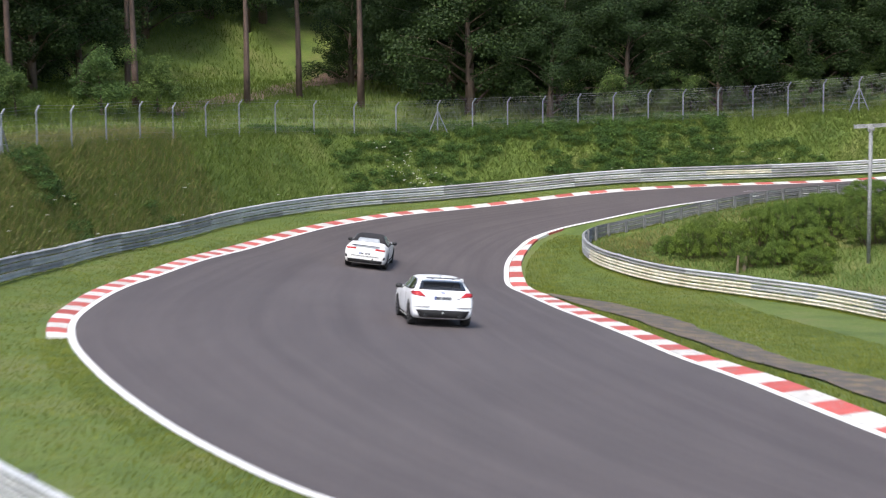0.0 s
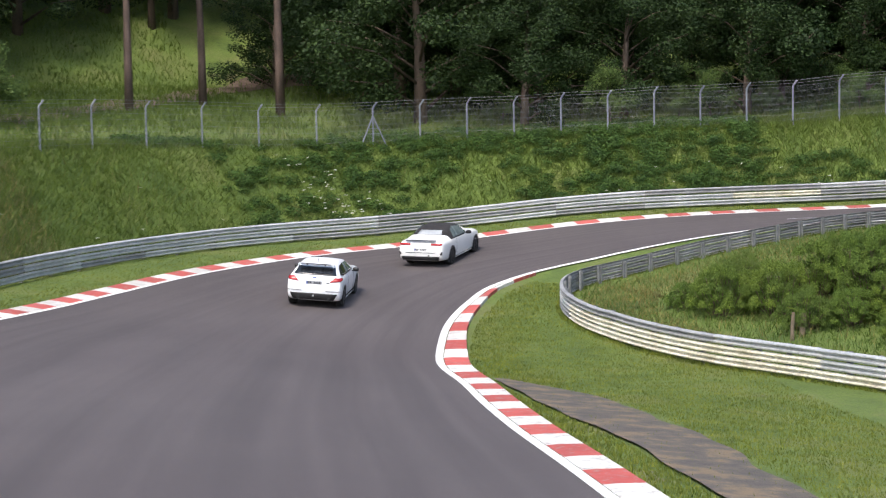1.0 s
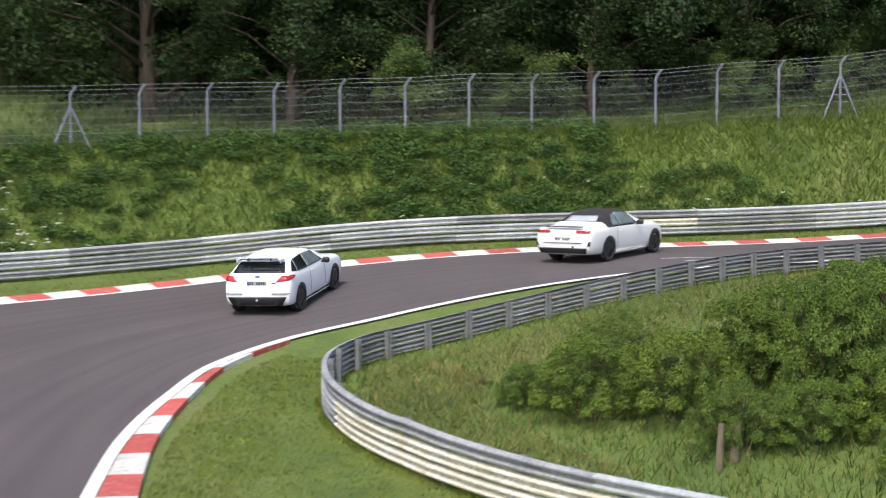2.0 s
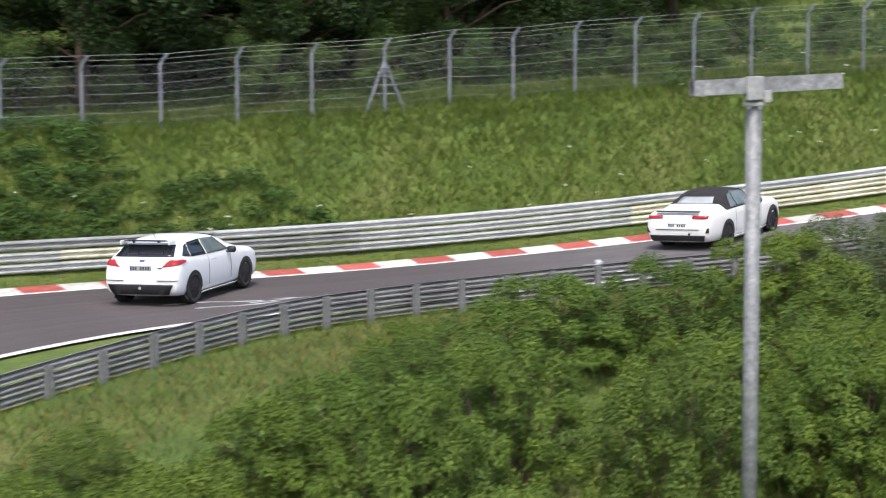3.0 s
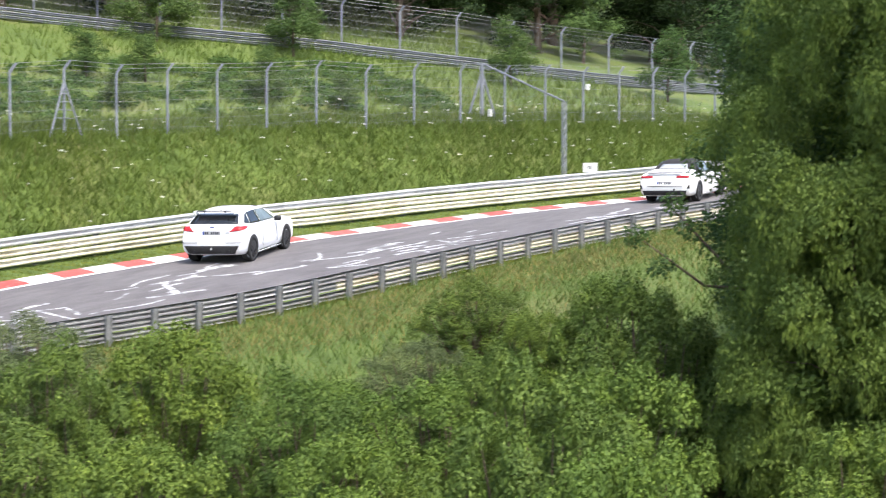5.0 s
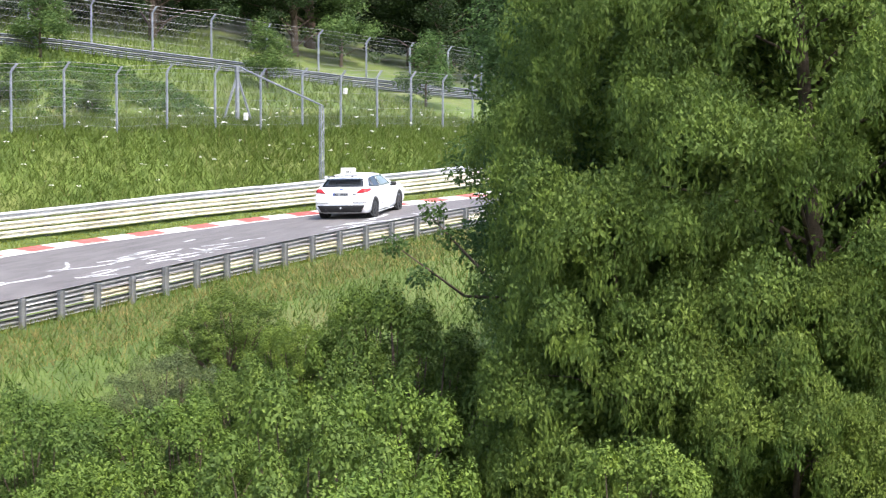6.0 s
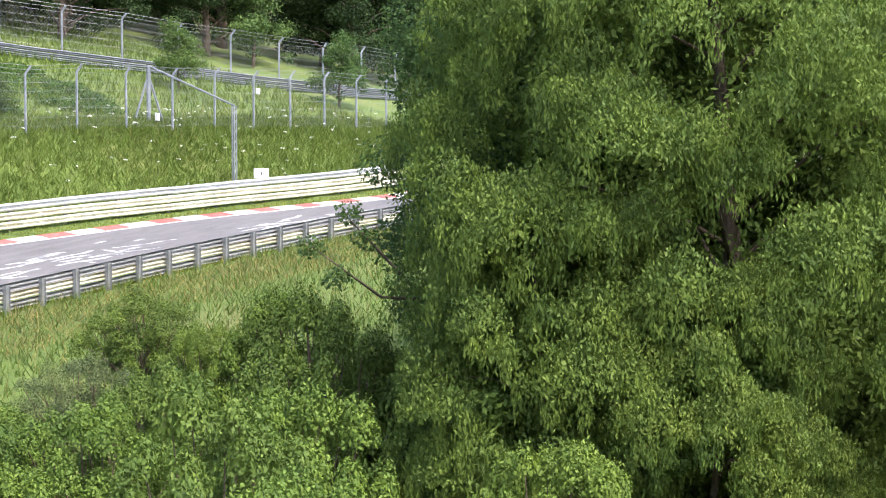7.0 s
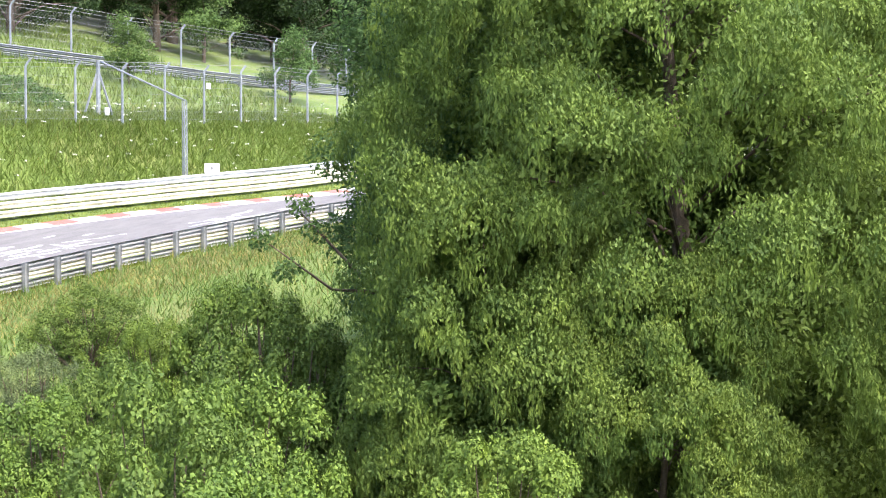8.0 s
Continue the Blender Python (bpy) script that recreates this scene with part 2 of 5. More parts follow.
def add_box(bm, size, at, turn=None, bevel=0.0):
    r = bmesh.ops.create_cube(bm, size=1.0)["verts"]
    bmesh.ops.scale(bm, vec=size, verts=r)
    if bevel:
        es = list({e for v in r for e in v.link_edges})
        r = list({v for f in bmesh.ops.bevel(bm, geom=es, offset=bevel, segments=1, affect="EDGES")["faces"] for v in f.verts} | {v for v in r if v.is_valid})
    m = Matrix.Translation(at) @ (turn.to_4x4() if turn else Matrix())
    bmesh.ops.transform(bm, matrix=m, verts=[v for v in r if v.is_valid])


def tube(points, radii, sides=7):
    """Vertices and faces of a tapered tube along points."""
    vs, fs = [], []
    pts = [Vector(p) for p in points]
    for i, p in enumerate(pts):
        d = (pts[min(i + 1, len(pts) - 1)] - pts[max(i - 1, 0)]).normalized()
        a = d.cross(Vector((0.31, 0.95, 0.1))).normalized()
        b = d.cross(a)
        r = float(radii[i] if hasattr(radii, "__len__") else radii)
        for k in range(sides):
            t = 2 * math.pi * k / sides
            vs.append(p + r * (math.cos(t) * a + math.sin(t) * b))
    for i in range(len(pts) - 1):
        for k in range(sides):
            q = (k + 1) % sides
            fs.append((i * sides + k, i * sides + q, (i + 1) * sides + q, (i + 1) * sides + k))
    fs.append(tuple(range(sides))[::-1])
    fs.append(tuple((len(pts) - 1) * sides + k for k in range(sides)))
    return vs, fs


def join(pieces):
    vs, fs = [], []
    for v, f in pieces:
        o = len(vs)
        vs += list(v)
        fs += [tuple(i + o for i in q) for q in f]
    return vs, fs


# ---- the plan: curves of the track and the lie of the land ----
def curve(points, step=0.5):
    """A smooth curve through plan points, resampled at even steps."""
    p = np.array(points, float)
    t = np.concatenate([[0], np.cumsum(np.linalg.norm(np.diff(p, axis=0), axis=1))])
    m = np.gradient(p, t, axis=0)
    u = np.arange(0, t[-1], 0.1)
    i = np.clip(np.searchsorted(t, u, side="right") - 1, 0, len(t) - 2)
    h = (t[i + 1] - t[i])[:, None]
    s = ((u - t[i]) / h[:, 0])[:, None]
    q = (2 * s**3 - 3 * s**2 + 1) * p[i] + (s**3 - 2 * s**2 + s) * h * m[i] + (-2 * s**3 + 3 * s**2) * p[i + 1] + (s**3 - s**2) * h * m[i + 1]
    l = np.concatenate([[0], np.cumsum(np.linalg.norm(np.diff(q, axis=0), axis=1))])
    w = np.arange(0, l[-1], step)
    return np.stack([np.interp(w, l, q[:, 0]), np.interp(w, l, q[:, 1])], 1)


def normals(c):
    d = np.gradient(c, axis=0)
    d /= np.linalg.norm(d, axis=1)[:, None]
    return np.stack([-d[:, 1], d[:, 0]], 1)


LEFT = curve([(8, 16), (2, 20.6), (-3, 25.1), (-4.9, 28.3), (-7.4, 34), (-8.8, 38.1), (-10.2, 43), (-10.9, 46.9), (-11.1, 51.5), (-11, 57), (-10.6, 62), (-9.65, 70.6), (-7.4, 81.3), (-4.3, 88.5), (-0.45, 93.2), (2.8, 95), (6.3, 96.1), (12.2, 97.1), (18, 97.8), (24, 98), (30, 97.6), (36, 97.2), (42, 96.7), (49, 95.5), (55, 94.8), (60, 93), (65, 90.8), (71, 88.8), (80, 86.5), (92, 84.5), (110, 83), (135, 82)])
RIGHT = curve([(13, 15), (10.7, 20), (9, 25), (7.9, 29), (7, 33.5), (6.4, 37.6), (5.8, 42), (5.4, 47), (4.9, 52), (4.35, 57), (3.95, 62), (3.6, 67.5), (3.15, 72), (3.25, 75), (3.6, 78.7), (4.3, 82), (5.3, 85), (7, 87.2), (9.6, 88.6), (13.5, 90), (18.1, 91.4), (25, 91.9), (31, 91.6), (38, 91), (43, 89.8), (52, 88), (60, 86.6), (70, 83.8), (92, 79.5), (110, 78), (135, 77)])
RIGHT_RAIL = curve([(19.5, 46), (18.6, 52), (17, 58), (15, 65.5), (12.8, 69.4), (10.3, 73.2), (8.6, 76.3), (7.7, 78.6), (7.4, 81.2), (7.7, 83), (8.7, 84.6), (10.4, 85.5), (12.3, 86.3), (15.4, 87.6), (20.2, 89.9), (25, 90.6), (30.6, 90.2), (38, 89.5), (42.5, 88.2), (47, 87.4), (52, 86.6), (58, 85.3), (66, 83), (80, 79.5), (92, 77.8), (110, 76.3), (135, 75.3)])
LEFT_N, RIGHT_N = normals(LEFT), normals(RIGHT)
# how far the outer guard rail stands from the track's edge
VERGE_WIDE = np.where(LEFT[:, 1] < 84, 4.1, np.interp(LEFT[:, 0], (-5, 0, 6, 12, 18), (4.5, 4.3, 3.5, 3.0, 2.7)))
VERGE_WIDE = np.convolve(np.pad(VERGE_WIDE, 8, mode="edge"), np.ones(17) / 17, "valid")
HILLS = np.array([(-1.3, 41.3, 0.14), (-2.4, 64.8, -1.52), (-10.4, 63.3, -0.89), (-9.5, 72.5, -1.24), (9, 35, -0.3), (-2.7, 27.2, 0.15), (5, 74.3, -3.75), (8.6, 67.5, -3.2), (4.2, 62, -2.4), (4.3, 82.8, -2.94), (8.8, 80.8, -3.32), (3.4, 79.3, -3.18), (-1, 76.9, -2.13), (-1.6, 81.3, -1.59), (2.1, 85.9, -1.2), (7.1, 88.1, -1.29), (16, 91.3, -0.53), (14.4, 89.4, -0.75), (18, 93.6, -0.38), (25.9, 92.9, -0.53), (33, 95.1, 0.26), (33, 89, -0.29), (40, 95.3, 1), (42, 88, 0.5), (48.2, 94.7, 1.84), (53, 93.5, 2.4), (50, 87, 1.2), (58.7, 89.3, 3.1), (57, 84, 2), (65, 87, 3.64), (66, 81, 3), (75, 83, 4.2), (85, 82, 4.8), (95, 81, 5.2), (108, 80, 5.5), (122, 80, 5.7), (135, 80, 5.9), (20.2, 80.4, -1.61), (35, 77.9, -0.99), (-3.8, 83.4, -1.23), (14.2, 65.7, -3.1), (45, 70, -1), (6.5, 29, -0.15), (5.5, 36, -0.5), (5.2, 43, -1), (5, 50, -1.55), (4.8, 56, -2.05), (0, 48, -0.6), (-1, 54, -0.95), (-8, 47, -0.3), (-8.5, 54, -0.5), (12, 46, -2), (12, 55, -2.7)])


def lie(x, y):
    """The height of the track and the infield."""
    x, y = np.asarray(x, float), np.asarray(y, float)
    w = np.exp(-((x[..., None] - HILLS[:, 0])**2 + (y[..., None] - HILLS[:, 1])**2) / (2 * 5.5**2)) + 1e-7
    return (w * HILLS[:, 2]).sum(-1) / w.sum(-1)


def bank_top(x, y):
    """The height of the bank's edge, where the fence stands."""
    return np.interp(x + 0.12 * (y - 92), [-20, 0, 22, 40, 50, 60, 75, 95], [3.0, 2.4, 3.1, 4.4, 5.1, 5.7, 6.2, 6.6])


def beside(x, y):
    """How far a place lies outside the left edge of the track (inside: negative), and the nearest point of that edge."""
    p = np.stack([np.ravel(x), np.ravel(y)], 1)
    best, idx = np.empty(len(p)), np.empty(len(p), int)
    for a in range(0, len(p), 4000):
        d = ((p[a:a + 4000, None] - LEFT[None])**2).sum(-1)
        idx[a:a + 4000] = d.argmin(1)
        best[a:a + 4000] = np.sqrt(d.min(1))
    side = ((p - LEFT[idx]) * LEFT_N[idx]).sum(1)
    return np.where(side > 0, best, -best).reshape(np.shape(x)), idx.reshape(np.shape(x))


def land(x, y):
    """The height of the ground everywhere."""
    x, y = np.asarray(x, float), np.asarray(y, float)
    d, idx = beside(x, y)
    near = lie(LEFT[idx][..., 0], LEFT[idx][..., 1])
    top = bank_top(x, y)
    s = np.clip((d - 0.6 - VERGE_WIDE[idx]) / 3.6, 0, 1)
    up = s * s * (3 - 2 * s) * 0.5 + s * 0.5
    rise = np.clip((y - 30) / 14, 0, 1)
    rise = rise * rise * (3 - 2 * rise)
    out = near + 0.05 * np.clip(d, 0, 3) + (top - near) * up * rise
    far = np.clip(d - 4.3 - VERGE_WIDE[idx], 0, None)
    out = out + (0.13 + 0.15 * np.clip((x - 35) / 20, 0, 1)) * np.clip(far, 0, 22) * rise + 0.5 * np.clip(far - 22, 0, 60) * rise
    bumps = 0.06 * np.sin(x * 1.7 + 1.3 * np.sin(y * 0.9)) * np.cos(y * 1.3 + x * 0.4)
    out = out + bumps * np.clip((d - 3.2) / 2, 0, 1)
    return np.where(d > 0, out, lie(x, y))


def grid_land():
    xs = np.concatenate([np.arange(-400, -60, 20), np.arange(-60, 110, 0.7), np.arange(110, 400, 20)])
    ys = np.concatenate([np.arange(-200, 0, 20), np.arange(0, 140, 0.7), np.arange(140, 400, 20)])
    gx, gy = np.meshgrid(xs, ys)
    z = land(gx, gy)
    d, _ = beside(gx, gy)
    di = np.full(gx.shape, 1e9)
    p = np.stack([gx.ravel(), gy.ravel()], 1)
    side = np.empty(len(p))
    for a in range(0, len(p), 4000):
        q = ((p[a:a + 4000, None] - RIGHT[None])**2).sum(-1)
        i = q.argmin(1)
        side[a:a + 4000] = ((p[a:a + 4000] - RIGHT[i]) * RIGHT_N[i]).sum(1)
    on = (d < -0.9) & (side.reshape(gx.shape) > 0.9) & (gx > -60) & (gx < 110) & (gy < 140)
    beside_road = (d < 2.5) & (side.reshape(gx.shape) > -2.5)
    z = z - np.where(on, 0.16, np.where(beside_road, 0.03, 0.0))
    n, m = gx.shape
    verts = np.stack([gx, gy, z], -1).reshape(-1, 3)
    i = np.arange(n * m).reshape(n, m)
    f = np.stack([i[:-1, :-1], i[:-1, 1:], i[1:, 1:], i[1:, :-1]], -1).reshape(-1, 4)
    ob = mesh_ob("ground", verts, f.tolist(), GROUND, smooth=True)
    return tagged(ob, "green grassy ground with bare patches, rising to a wooded hill", "ground", kind="structure")


grid_land()


# ---- track ----
def ribbon(name, c, n, a, b, lift, mat, across=2, parent=None):
    """A strip along a curve, from a to b metres to its left."""
    rows = []
    for k in range(across):
        o = a + (b - a) * k / (across - 1)
        q = c + n * o
        rows.append(np.column_stack([q, lie(q[:, 0], q[:, 1]) + lift]))
    v = np.stack(rows, 1).reshape(-1, 3)
    f = [(i * across + k, i * across + k + 1, (i + 1) * across + k + 1, (i + 1) * across + k) for i in range(len(c) - 1) for k in range(across - 1)]
    return mesh_ob(name, v, f, mat, parent, smooth=True)


def build_road():
    n = 400
    def even(c):
        i = np.linspace(0, len(c) - 1, n)
        return np.stack([np.interp(i, np.arange(len(c)), c[:, 0]), np.interp(i, np.arange(len(c)), c[:, 1])], 1)
    # partners on both edges, by equal shares of matched stretches
    lk = [0, np.argmin(((LEFT - (-10.4, 44))**2).sum(1)), np.argmin(((LEFT - (-9, 75))**2).sum(1)), np.argmin(((LEFT - (1, 94.1))**2).sum(1)), np.argmin(((LEFT - (24, 97.8))**2).sum(1)), len(LEFT) - 1]
    rk = [0, np.argmin(((RIGHT - (5.2, 43))**2).sum(1)), np.argmin(((RIGHT - (3.0, 75))**2).sum(1)), np.argmin(((RIGHT - (6.1, 86.3))**2).sum(1)), np.argmin(((RIGHT - (23, 91.9))**2).sum(1)), len(RIGHT) - 1]
    u = np.linspace(0, 5, n)
    li, ri = np.interp(u, range(6), lk), np.interp(u, range(6), rk)
    pick = lambda c, i: np.stack([np.interp(i, np.arange(len(c)), c[:, 0]), np.interp(i, np.arange(len(c)), c[:, 1])], 1)
    a, b = pick(LEFT, li), pick(RIGHT, ri)
    k = 22
    w = np.linspace(0, 1, k)[None, :, None]
    p = a[:, None] * (1 - w) + b[:, None] * w
    z = lie(p[..., 0], p[..., 1])
    v = np.concatenate([p, z[..., None] + 0.012], -1).reshape(-1, 3)
    f = [(i * k + j, (i + 1) * k + j, (i + 1) * k + j + 1, i * k + j + 1) for i in range(n - 1) for j in range(k - 1)]
    road = mesh_ob("road", v, [q[::-1] for q in f], ASPHALT, smooth=True)
    uv = road.data.uv_layers.new(name="lanes")
    for loop in road.data.loops:
        uv.data[loop.index].uv = ((loop.vertex_index % k) / (k - 1), (loop.vertex_index // k) / n * 5)
    tagged(road, "dark grey asphalt race track curving uphill", "road", kind="structure")


build_road()
tagged(ribbon("edge_line", LEFT, LEFT_N, -0.16, 0.04, 0.024, LINE), "white painted line at the track's outer edge", "road marking", kind="structure")
tagged(ribbon("edge_line", RIGHT, RIGHT_N, -0.04, 0.18, 0.024, LINE), "white painted line at the track's inner edge", "road marking", kind="structure")


def kerb(name, c, n, start, stop, inner, outer, length, label, narrow=1.0, taper=1.0):
    """Red and white kerb stones, each a wedge of its own."""
    base = tagged(new(name), label, "kerb", kind="structure")
    step = int(round(length / 0.5 * 1))
    i, k = start, 0
    while i + step < min(stop, len(c)):
        ids = np.linspace(i, i + step, 3).astype(int)
        vs = []
        for j, e in zip(ids, (0.006, 0, -0.006)):
            wide = inner + (outer - inner) * float(np.interp(j - start, [0, 90], [narrow, 1.0])) * float(np.interp(stop - j, [0, 30], [taper, 1.0]))
            t = np.array([n[j][1], -n[j][0]])
            for o, h in ((inner, 0.0), (inner + 0.35 * (wide - inner), 0.03), (wide, 0.06), (wide, -0.15)):
                q = c[j] + n[j] * o + t * e
                vs.append((q[0], q[1], float(lie(q[0], q[1])) + 0.022 + h))
        fs = []
        for r in range(2):
            for q in range(3):
                fs.append((r * 4 + q, r * 4 + q + 1, (r + 1) * 4 + q + 1, (r + 1) * 4 + q))
        fs += [(0, 1, 2, 3), (11, 10, 9, 8)]
        if outer < inner:
            fs = [f[::-1] for f in fs]
        mesh_ob("kerb_stone", vs, fs, (KERB_WHITE, KERB_RED)[k % 2], base)
        i, k = i + step, k + 1


k0 = int(np.argmin(((LEFT - (-10.3, 43.4))**2).sum(1)))
kerb("kerb_outer", LEFT, LEFT_N, k0, len(LEFT), 0.05, 0.8, 1.0, "red and white painted kerb along the outer edge", 0.72)
kerb("kerb_inner", RIGHT, RIGHT_N, 4, int(np.argmin(((RIGHT - (7.2, 87.3))**2).sum(1))), -0.06, -0.75, 1.5, "worn red and white painted kerb at the apex", taper=0.2)


# ---- guard rails ----
BEAM = [(0.0, -0.135), (0.03, -0.132), (0.1, -0.095), (0.105, -0.065), (0.02, -0.02), (0.02, 0.02), (0.105, 0.065), (0.1, 0.095), (0.03, 0.132), (0.0, 0.135)]
BEAM_BACK = [(o - 0.012, h) for o, h in BEAM[::-1]]


def height_at(x, y):
    return float(land(np.array([x]), np.array([y]))[0])


def guard_rail(name, c, toward, post_gap, paint, label, back=0.05, size=lambda p: 1.0):
    """Three rows of beams in panels on steel posts. toward: +1 or -1, the side of the curve that the beams face."""
    base = tagged(new(name), label, "guard rail")
    n = normals(c) * toward
    z = land(c[:, 0], c[:, 1])
    z = np.convolve(np.pad(z, 4, mode="edge"), np.ones(9) / 9, "valid")
    prof = BEAM + BEAM_BACK
    m = len(prof)
    rnd = random.Random(5)
    for i in range(0, len(c) - 8, 8):
        for row, h in enumerate((0.19, 0.47, 0.75)):
            vs, ids = [], list(range(i, min(i + 9, len(c))))
            jog = rnd.uniform(-0.006, 0.006)
            for j in ids:
                e = 0.004 * (1 if (i // 8) % 2 else -1)
                for o, dz in prof:
                    q = c[j] + n[j] * (o + e)
                    vs.append((q[0], q[1], z[j] + (h + dz * 0.9 + jog) * size(c[j])))
            fs = [(r * m + k, r * m + (k + 1) % m, (r + 1) * m + (k + 1) % m, (r + 1) * m + k) for r in range(len(ids) - 1) for k in range(m)]
            fs += [tuple(range(m))[::-1], tuple((len(ids) - 1) * m + k for k in range(m))]
            mesh_ob("beam", vs, fs, paint(c[i + 4], row, rnd), base)
    bm = bmesh.new()
    add_box(bm, (0.1, 0.012, 1.05), (0, 0.062, 0.37))
    add_box(bm, (0.1, 0.012, 1.05), (0, -0.062, 0.37))
    add_box(bm, (0.012, 0.12, 1.05), (0, 0, 0.37))
    first = None
    gap = max(1, int(round(post_gap / 0.5)))
    l = np.arange(0, (len(c) - 1) * 0.5, post_gap)
    for s in l:
        j = int(s / 0.5)
        f = s / 0.5 - j
        q = c[j] * (1 - f) + c[min(j + 1, len(c) - 1)] * f - n[j] * (0.075 + back - 0.05)
        m4 = pose(q[0], q[1], z[j] - 0.02, 0, 0, math.degrees(math.atan2(n[j][1], n[j][0])))
        if first is None:
            first = part("post", bm, RAIL_POST, base)
            first.matrix_basis = m4 @ Matrix.Diagonal((1, 1, size(c[j]), 1))
        else:
            o = new("post", first.data)
            o.parent, o.matrix_basis = base, m4 @ Matrix.Diagonal((1, 1, size(c[j]), 1))
    return base


def far_paint(p, row, rnd):
    x = p[0]
    if row < 2 and (31.5 < x < 39.5 or x > 42.5):
        return CREAM
    if row == 1 and 18.5 < x < 21.5:
        return CREAM
    return GALV_DULL if x < 30 and rnd.random() < 0.35 else GALV


def near_paint(p, row, rnd):
    if p[1] < 78.5 and p[0] < 19 and (row == 0 or row == 1 and rnd.random() < 0.7):
        return CREAM
    return GALV_DULL if p[0] > 9 and p[1] > 80 or rnd.random() < 0.4 else GALV


def near_paint_cream(p, row, rnd):
    return CREAM if row == 1 and p[0] > 44 else near_paint(p, row, rnd)


far_line = curve((LEFT + LEFT_N * VERGE_WIDE[:, None])[::6])
far_line = far_line[np.argmin(((far_line - (-13.8, 44))**2).sum(1)):]
guard_rail("guard_rail", far_line, -1, 2.0, far_paint, "three-row galvanised steel guard rail, partly painted cream, below the bank")
guard_rail("guard_rail", RIGHT_RAIL, 1, 1.1, near_paint_cream, "weathered three-row steel guard rail with flaking cream paint around the apex",
           size=lambda p: float(np.interp(p[0] + 0.6 * (p[1] - 77) * (p[1] > 77), [7.5, 14], [1.05, 0.74])) if p[1] > 77 else 1.05)
guard_rail("guard_rail", curve([(-9.4, 28), (-7.5, 23.6), (-6.2, 21.6), (-4.9, 19.6), (-2.4, 16.6), (0.8, 13.6)]), -1, 2.0, lambda p, r, q: GALV, "galvanised steel guard rail end near the verge")

# worn strip of old asphalt behind the inner kerb
i0, i1 = (int(np.argmin(abs(RIGHT[:150, 1] - v))) for v in (20.0, 69.5))
strip_near = np.interp(RIGHT[:, 1], (20, 36, 47, 56, 61, 65, 69.5), (-1.6, -1.6, -1.65, -1.75, -1.4, -1.0, -0.85))
strip_far = np.interp(RIGHT[:, 1], (20, 36, 47, 56, 61, 64, 67, 69.5), (-3.1, -3.1, -3.3, -3.6, -3.6, -3.2, -2.3, -0.95))
vs, fs = [], []
for r, j in enumerate(range(i0, i1)):
    wob = 0.25 * math.sin(j * 0.35) + 0.15 * math.sin(j * 0.9)
    a, b = strip_near[j] - 0.1 + wob * 0.25, strip_far[j] + wob * 0.5
    for o in (a, a + (b - a) / 3, a + (b - a) * 2 / 3, b):
        q = RIGHT[j] + RIGHT_N[j] * o
        vs.append((q[0], q[1], float(lie(q[0], q[1])) + 0.03))
    if r:
        fs += [(4 * r - 4 + k, 4 * r - 3 + k, 4 * r + 1 + k, 4 * r + k) for k in range(3)]
tagged(mesh_ob("old_asphalt_strip", vs, [f[::-1] for f in fs], WORN), "broken strip of old asphalt in the inner verge", "pavement", kind="structure")


def road_writing():
    """Worn paint scrawls on the uphill stretch, too faded to read."""
    rnd = random.Random(11)
    base = tagged(new("road_writing"), "worn white scrawled paint on the asphalt", "road marking", kind="structure")
    for cx, cy, w, h, n in ((20.5, 93.6, 4, 1.2, 5), (44, 92.6, 9, 2.4, 26), (36, 93.6, 4, 1.6, 8), (53, 91, 8, 2.6, 24), (62, 88.2, 7, 2.2, 18), (28, 94, 3, 1.5, 5)):
        for k in range(n):
            x, y = cx + rnd.uniform(-w / 2, w / 2), cy + rnd.uniform(-h / 2, h / 2)
            a, l, t = rnd.gauss(-0.15, 0.25) + (1.3 if rnd.random() < 0.2 else 0), rnd.uniform(0.5, 2.2), rnd.uniform(0.04, 0.09)
            pts, m = [], 5
            for s in range(m):
                u = (s / (m - 1) - 0.5) * l
                bx, by = x + u * math.cos(a), y + u * math.sin(a) + 0.1 * math.sin(u * 3 + k)
                for e in (-t, t):
                    px, py = bx - e * math.sin(a), by + e * math.cos(a)
                    pts.append((px, py, float(lie(px, py)) + 0.022))
            mesh_ob("stroke", pts, [(2 * s, 2 * s + 2, 2 * s + 3, 2 * s + 1) for s in range(m - 1)], GRAFFITI, base)


road_writing()


